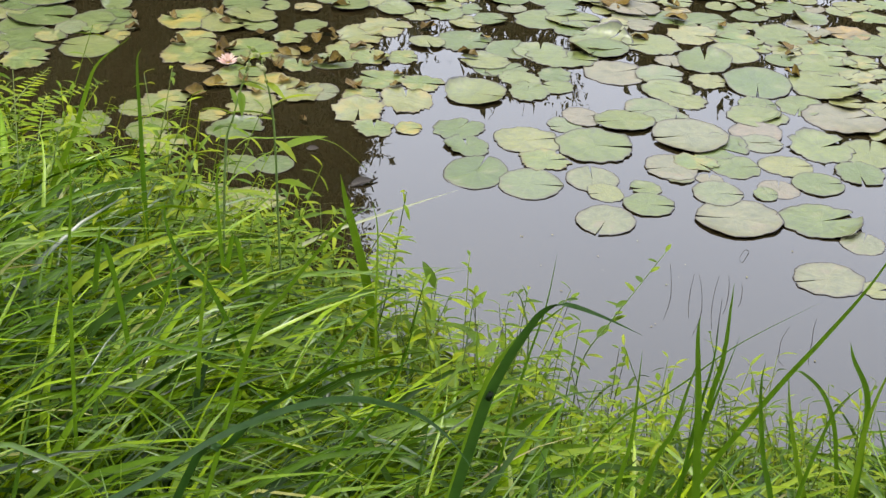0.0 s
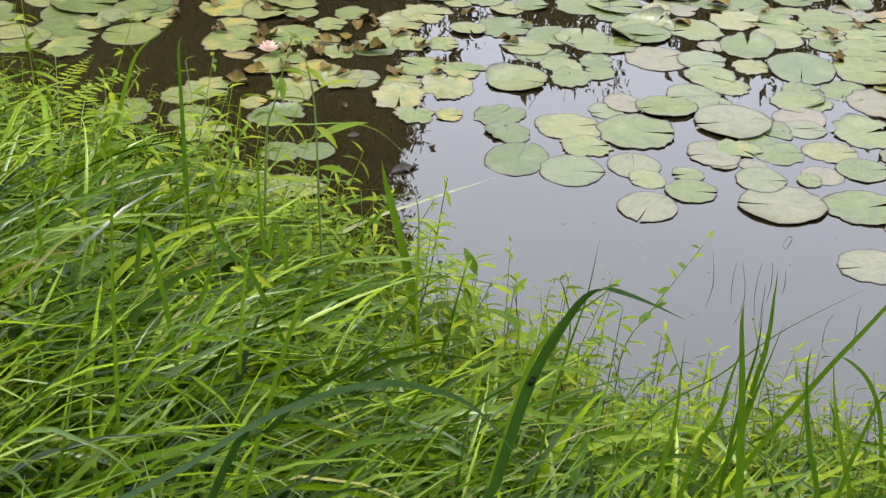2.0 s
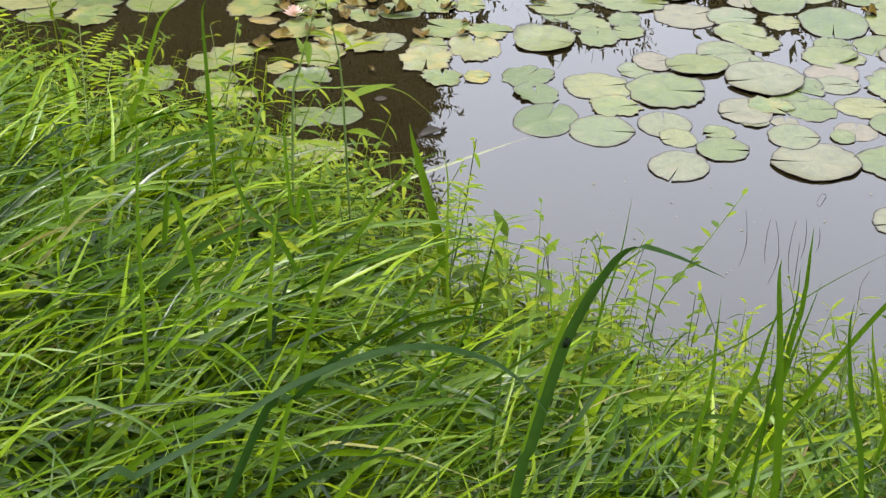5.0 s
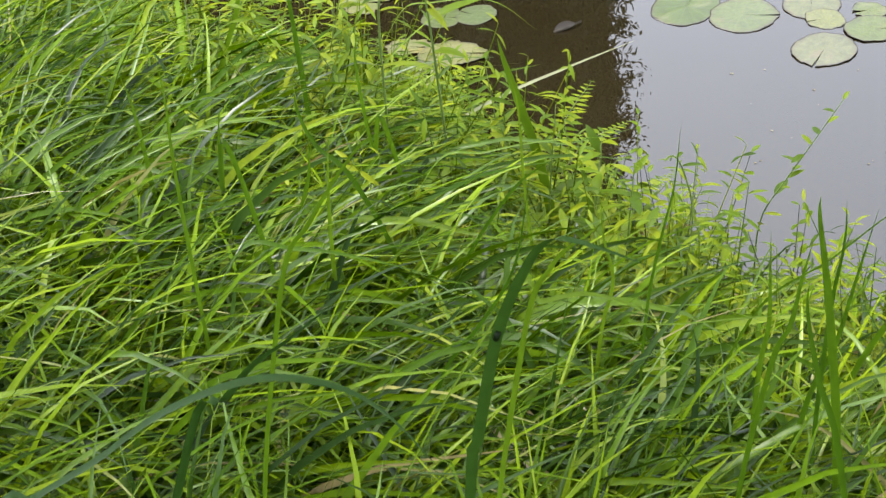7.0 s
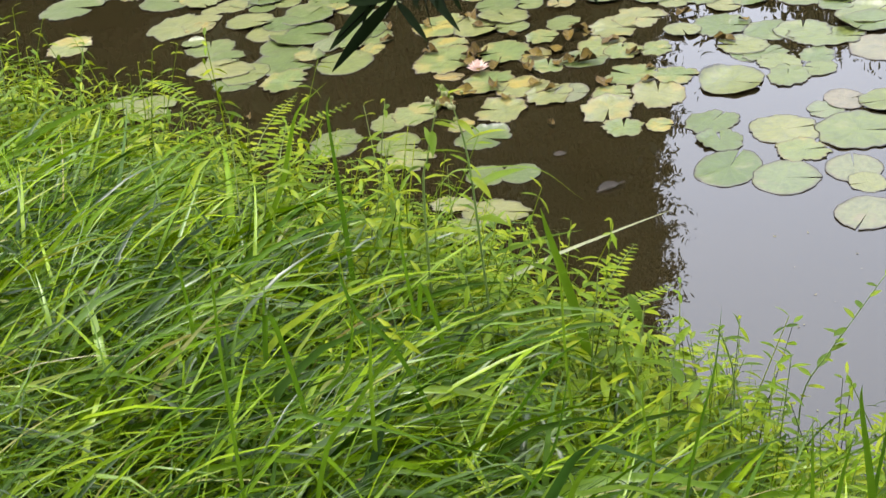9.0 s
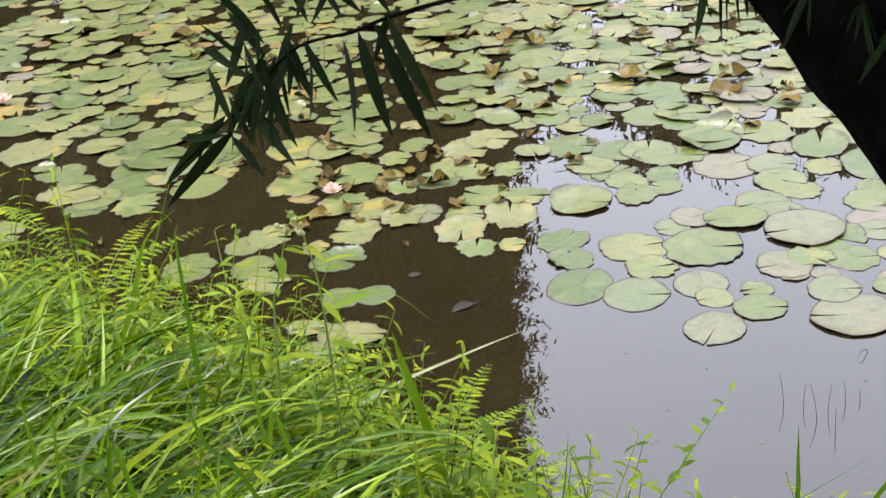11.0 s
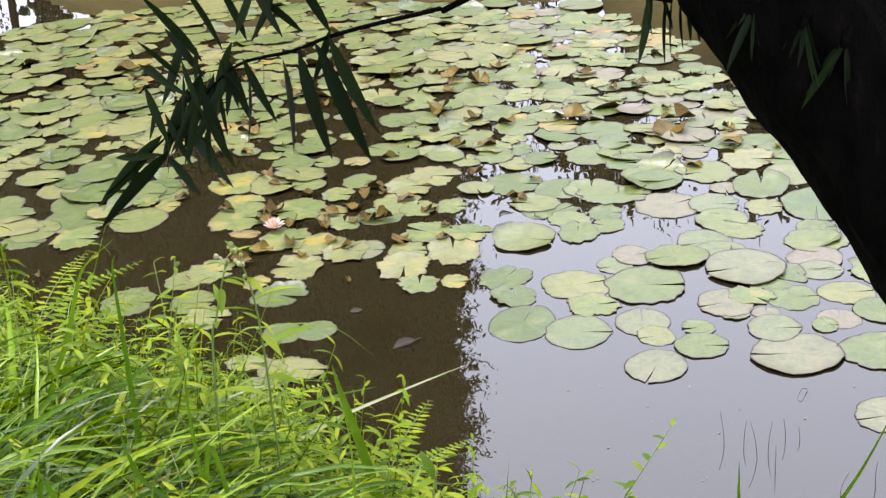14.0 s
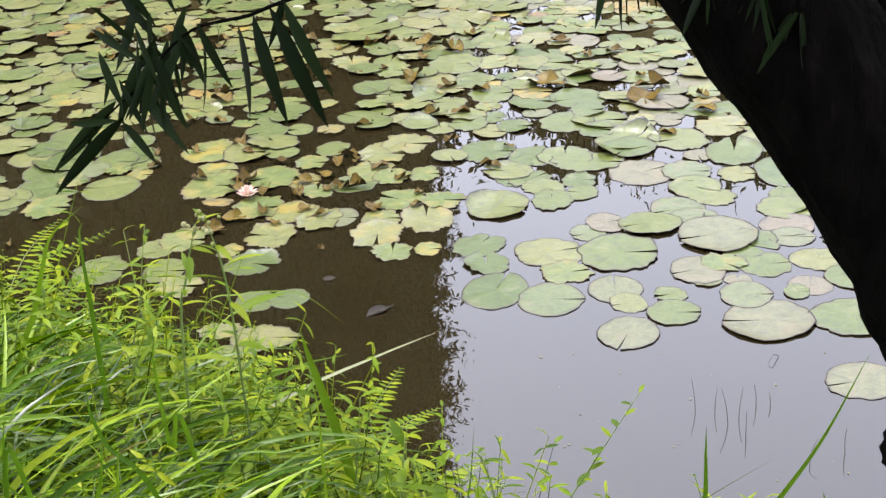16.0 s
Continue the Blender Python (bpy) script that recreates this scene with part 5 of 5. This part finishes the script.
def build_willow():
    base = np.array(willow.location)
    rnd = random.Random(4)
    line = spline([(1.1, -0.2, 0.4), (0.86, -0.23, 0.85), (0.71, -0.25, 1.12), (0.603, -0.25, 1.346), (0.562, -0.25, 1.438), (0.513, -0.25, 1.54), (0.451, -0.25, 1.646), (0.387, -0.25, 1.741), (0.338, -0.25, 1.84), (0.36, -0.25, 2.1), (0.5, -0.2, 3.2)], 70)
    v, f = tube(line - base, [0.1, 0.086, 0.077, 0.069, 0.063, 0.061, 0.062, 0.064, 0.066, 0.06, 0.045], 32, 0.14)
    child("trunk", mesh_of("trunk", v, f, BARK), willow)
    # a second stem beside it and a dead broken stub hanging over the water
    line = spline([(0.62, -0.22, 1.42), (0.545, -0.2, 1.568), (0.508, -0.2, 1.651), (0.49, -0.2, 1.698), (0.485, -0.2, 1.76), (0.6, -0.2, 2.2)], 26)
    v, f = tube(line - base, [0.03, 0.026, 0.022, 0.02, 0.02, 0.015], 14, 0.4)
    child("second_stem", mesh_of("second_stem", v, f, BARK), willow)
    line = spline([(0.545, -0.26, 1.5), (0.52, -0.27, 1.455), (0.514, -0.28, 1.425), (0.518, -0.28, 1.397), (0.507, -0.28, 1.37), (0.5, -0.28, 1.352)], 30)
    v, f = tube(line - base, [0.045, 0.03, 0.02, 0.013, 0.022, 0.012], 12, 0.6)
    child("broken_stub", mesh_of("broken_stub", v, f, BARK), willow, label="dead broken stub with flaking bark, dark in backlit shade")
    # the leafy branch that hangs before the pond
    pts = spline(BRANCH_LINE, 40) - base
    v, f = tube(pts, [0.006, 0.002, 0.0016, 0.0013, 0.001, 0.0006], 7, 0.1)
    branch = child("branch", mesh_of("branch", v, f, BARK), willow)
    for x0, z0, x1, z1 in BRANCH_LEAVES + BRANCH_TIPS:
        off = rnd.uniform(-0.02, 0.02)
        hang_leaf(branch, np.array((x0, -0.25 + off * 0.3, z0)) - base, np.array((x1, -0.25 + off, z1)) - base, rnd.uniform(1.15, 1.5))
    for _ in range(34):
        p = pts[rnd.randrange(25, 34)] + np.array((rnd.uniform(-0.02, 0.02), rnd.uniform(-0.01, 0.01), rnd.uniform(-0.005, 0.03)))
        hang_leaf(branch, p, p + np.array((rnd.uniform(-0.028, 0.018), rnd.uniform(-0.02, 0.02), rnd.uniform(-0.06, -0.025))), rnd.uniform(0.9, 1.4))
    # a short side twig with a few hanging leaves
    v, f = tube(spline([(0.284, -0.26, 1.775), (0.259, -0.26, 1.780), (0.237, -0.26, 1.790)], 12) - base, [0.0034, 0.002, 0.0008], 6, 0.3)
    side_twig = child("twig", mesh_of("twig", v, f, BARK), willow)
    for x0, z0, x1, z1 in [(0.268, 1.783, 0.261, 1.725), (0.265, 1.785, 0.266, 1.750), (0.280, 1.781, 0.274, 1.726), (0.284, 1.777, 0.279, 1.733), (0.290, 1.776, 0.289, 1.737), (0.294, 1.776, 0.299, 1.741), (0.275, 1.780, 0.286, 1.751), (0.299, 1.768, 0.306, 1.739)]:
        hang_leaf(side_twig, np.array((x0, -0.26, z0)) - base, np.array((x1, -0.26 + rnd.uniform(-0.01, 0.01), z1)) - base, 1.15)
    # leaf tufts at the trunk's upper side
    for a, tip in [((0.36, -0.27, 1.8), (0.34, -0.31, 1.78)), ((0.4, -0.27, 1.79), (0.37, -0.32, 1.765)), ((0.42, -0.27, 1.78), (0.4, -0.32, 1.75))]:
        a, tip = np.array(a), np.array(tip)
        v, f = tube(spline([a - base, (a + tip) / 2 - base + np.array((0, 0, 0.006)), tip - base], 10), [0.006, 0.002], 6, 0.2)
        twig = child("twig", mesh_of("twig", v, f, BARK), willow)
        for _ in range(11):
            p = a + (tip - a) * rnd.uniform(0.4, 1.0)
            hang_leaf(twig, p - base, p - base + np.array((rnd.uniform(-0.03, 0.015), rnd.uniform(-0.02, 0.01), rnd.uniform(-0.05, -0.02))), 1.1)
    # the crown overhead, out of view, added to shade the trunk and near grass
    verts, faces = [], []
    clumps = [(rnd.uniform(-0.8, 2.6), rnd.uniform(-2.2, 0.9), rnd.uniform(2.9, 4.6), rnd.uniform(0.3, 0.6)) for _ in range(90)]
    # extra unseen clumps toward the sun, to darken the grass by the path
    clumps += [(rnd.uniform(-2.3, -0.4), rnd.uniform(-0.9, 0.8), rnd.uniform(2.9, 4.2), rnd.uniform(0.25, 0.5)) for _ in range(45)]
    for _ in range(21000):
        cx, cy, cz, cr = rnd.choice(clumps)
        p = Vector((cx + rnd.gauss(0, cr * 0.6), cy + rnd.gauss(0, cr * 0.6), cz + rnd.gauss(0, cr * 0.5))) - Vector(base)
        m = Euler((rnd.uniform(-0.6, 0.6), rnd.uniform(0.3, 1.3), rnd.uniform(0, 6.3))).to_matrix()
        k = len(verts)
        verts += [p + m @ Vector(q) for q in ((0, 0, 0), (0.06, -0.012, 0), (0.15, 0, 0), (0.06, 0.012, 0))]
        faces.append((k, k + 1, k + 2, k + 3))
    child("crown", mesh_of("crown", verts, faces, CANOPY, smooth=False), willow)


build_willow()

# ---- trees across the pond, seen only as reflections ----
def far_tree(x, y, height, bare, spread, seed, leaves=6500, size=1.0, girth=0.2):
    rnd = random.Random(seed)
    t = tagged(new("far_tree"), "tall leafy tree on the far bank", "tree", "trees across the pond")
    z0 = ground_z(x, y)
    t.location = (x, y, z0)
    lean = rnd.uniform(-0.6, 0.6)
    line = spline([(0, 0, -0.2), (lean * 0.3, 0, height * 0.4), (lean, 0.2, height * 0.9)], 12)
    v, f = tube(line, [girth, girth * 0.75, girth * 0.25], 8, 0.15)
    child("trunk", mesh_of("trunk", v, f, BARK), t)
    for k in range(7):
        a, h = rnd.uniform(0, 6.28), rnd.uniform(bare, height * 0.8)
        q = [(lean * h / height, 0, h), (math.cos(a) * spread * 0.4, math.sin(a) * spread * 0.4, h + 0.6), (math.cos(a) * spread * 0.85, math.sin(a) * spread * 0.85, h + 1.0)]
        v, f = tube(spline(q, 7), [girth * 0.3, girth * 0.08], 5)
        child("limb", mesh_of("limb", v, f, BARK), t)
    verts, faces = [], []
    clumps = []
    for _ in range(240):
        cz = rnd.uniform(bare, height)
        wide = spread * (0.8 + 0.34 * noise.noise(Vector((cz * 0.9, seed, 0))) + 0.26 * noise.noise(Vector((cz * 2.7, seed, 3))))
        clumps.append((rnd.uniform(-1, 1) * wide, rnd.gauss(0, 0.42) * spread, cz, rnd.uniform(0.04, 0.11) * min(spread, 3) * 2.4))
    for _ in range(leaves):
        cx, cy, cz, cr = rnd.choice(clumps)
        p = Vector((cx + rnd.gauss(0, cr * 0.6), cy + rnd.gauss(0, cr * 0.6), cz + rnd.gauss(0, cr * 0.5)))
        s = rnd.uniform(0.14, 0.34) * size * (0.5 if p.x > 0.3 * spread else 1.0)
        m = Euler((rnd.uniform(0, 6), rnd.uniform(0, 6), rnd.uniform(0, 6))).to_matrix()
        k = len(verts)
        for q in ((-1, 0, 0), (0, -0.4, 0.1), (1, 0, 0), (0, 0.4, 0.1)):
            verts.append(p + m @ (Vector(q) * s))
        faces.append((k, k + 1, k + 2, k + 3))
    child("crown", mesh_of("crown", verts, faces, CANOPY, smooth=False), t)
    return t


for x, y, h, bare, spread, seed, count, size in [(-4.65, 21.5, 17, 2.0, 2.65, 1, 90000, 0.3), (-8.2, 23, 17, 5.0, 3.0, 2, 9000, 1), (-9.75, 23, 17, 6.6, 2.6, 3, 6500, 1), (-15.8, 24, 17, 6.0, 4.0, 8, 6500, 1), (-21, 26, 15, 4.0, 4.5, 10, 6500, 1), (-1.7, 24.5, 3.7, 0.3, 1.5, 4, 3200, 0.5),
                                    (0.7, 25, 3.2, 0.3, 1.4, 5, 2500, 0.5), (-10.5, 23, 3.6, 2.5, 0.55, 12, 1100, 0.5), (-9.1, 23, 3.4, 1.6, 0.45, 13, 900, 0.4), (4, 24, 2.2, 0.4, 1.8, 6, 3000, 0.6), (8, 25, 2.4, 0.4, 2.2, 7, 3000, 0.6), (12, 25, 2.6, 0.4, 2.4, 9, 3000, 0.6)]:
    far_tree(x, y, h, bare, spread, seed, count, size, 0.08 if x == -9.75 else 0.04 if h < 4 else 0.2)


def far_woods():
    """The dark wood behind the trees on the left, leaves too far to count: a thick mass with leafy sprays along its edge."""
    rs = np.random.RandomState(31)

    def leaves(p, size, slim):
        """Pointed leaves at the given places, turned at random."""
        n = len(p)
        d = rs.normal(size=(n, 3))
        d /= np.linalg.norm(d, axis=1, keepdims=True)
        e = np.cross(d, rs.normal(size=(n, 3)))
        e /= np.linalg.norm(e, axis=1, keepdims=True)
        s = np.asarray(size).reshape(-1, 1)
        return np.stack([p - d * s, p - e * s * slim, p + d * s, p + e * s * slim], 1).reshape(-1, 3)

    def edge(z):
        return np.array([-2.95 - 0.25 * min(1.0, max(0.0, (v - 8.5) / 5)) + 1.2 * noise.noise(Vector((v * 0.45, 1, 0))) + 0.7 * noise.noise(Vector((v * 1.7, 5, 0))) for v in z])

    z = rs.uniform(3.6, 23, 16000)
    x = rs.uniform(-34, -4.0, 16000)
    keep = (x < edge(z) - 0.7) & ((x > -10.2) | (z > 5.9))
    mass = leaves(np.stack([x, 29.5 + rs.normal(0, 0.5, 16000), z], 1)[keep], rs.uniform(0.9, 1.5, keep.sum()), 0.7)
    z = rs.uniform(3.6, 23, 52000)
    x = edge(z) - 0.1 - 2.2 * rs.rand(52000) ** 1.6
    fringe = leaves(np.stack([x, 28 + rs.normal(0, 0.8, 52000), z], 1), rs.uniform(0.07, 0.2, 52000), 0.4)
    spots = []
    for _ in range(900):
        z0 = rs.uniform(3.9, 22)
        x0, reach, drop = edge([z0])[0] - rs.uniform(0.2, 0.9), rs.uniform(0.3, 1.15), rs.uniform(-0.5, 0.35)
        for t in np.linspace(0, 1, 34):
            spots.append((x0 + reach * t + rs.normal(0, 0.04), 28 + rs.normal(0, 0.1), z0 + drop * t * reach + rs.normal(0, 0.06 + 0.05 * (1 - t))))
    sprays = leaves(np.array(spots), rs.uniform(0.05, 0.12, len(spots)), 0.3)
    verts = np.concatenate([mass, fringe, sprays])
    quads = np.arange(len(verts)).reshape(-1, 4)
    tagged(new("far_woods", mesh_quads("far_woods", verts, quads, CANOPY)), "dense dark green wood beyond the pond", "trees", kind="stuff")


far_woods()

# ---- bits afloat ----
TWIG, nt, b = material("wet_twig", 0.7, 0.12)
nt.links.new(ramp(nt, noise_tex(nt, 40.0, 4), [(0.3, (0.02, 0.017, 0.013)), (0.7, (0.06, 0.05, 0.04))]), b.inputs["Base Color"])


def water_twig(line, radius, label="thin dark dead twig standing in the shallow water"):
    v, f = tube(spline(line, 12), [radius, radius * 0.5], 5)
    tagged(new("dead_twig", mesh_of("dead_twig", v, f, TWIG)), label, "twig", "twigs in the water")


for line in [[(0.55, 2.14, -0.01), (0.547, 2.15, 0.04), (0.54, 2.165, 0.09)], [(0.63, 2.07, -0.01), (0.624, 2.08, 0.05), (0.612, 2.09, 0.1)], [(0.6, 2.13, -0.01), (0.602, 2.14, 0.03), (0.608, 2.15, 0.07)],
             [(0.66, 2.1, -0.01), (0.664, 2.11, 0.04), (0.672, 2.12, 0.085)], [(0.81, 1.86, -0.01), (0.815, 1.88, 0.03), (0.835, 1.9, 0.06)], [(0.81, 2.45, 0.003), (0.79, 2.42, 0.02), (0.775, 2.4, 0.003)]]:
    water_twig(line, 0.0011)
water_twig([(-0.42, 2.75, 0.0), (-0.38, 2.77, 0.007), (-0.34, 2.81, 0.008)], 0.006, "rotten stick floating in the dark water")

dead = leaf_blade("floating_dead_leaf", TWIG, 1.0, 0.42, 7, -0.12, 0.5, 0.45)
for x, y, turn, size in [(-0.42, 2.76, 28, 0.07), (-0.6, 3.02, 5, 0.045)]:
    ob = new("floating_dead_leaf", dead)
    ob.matrix_world = pose(x, y, 0.006, 34, 0, turn) @ Matrix.Scale(size, 4)
    tagged(ob, "curled brown dead leaf afloat on the dark water", "dead leaf", "dead leaves afloat")

reeds = random.Random(12)
for _ in range(4):
    x, y, h = reeds.uniform(0.5, 0.95), reeds.uniform(1.9, 2.3), reeds.uniform(0.03, 0.08)
    water_twig([(x, y, -0.01), (x + reeds.uniform(-0.002, 0.002), y + 0.004, h * 0.5), (x + reeds.uniform(-0.006, 0.006), y + 0.008, h)], 0.0012)

bits = random.Random(77)
SPECK = leaf_blade("floating_leaf_bit", PAD_YELLOW, 1.0, 0.5, 4, 0.0, 0.02, 0.5)
for _ in range(34):
    x, y = bits.uniform(0.1, 1.1), bits.uniform(1.5, 2.5)
    if y > shore_y(x) + 0.15:
        ob = new("floating_leaf_bit", SPECK)
        ob.matrix_world = pose(x, y, 0.002, 0, 0, bits.uniform(0, 360)) @ Matrix.Scale(bits.uniform(0.004, 0.01), 4)
        tagged(ob, "tiny yellowed leaf scrap floating on the water", "leaf scrap", "scraps afloat")
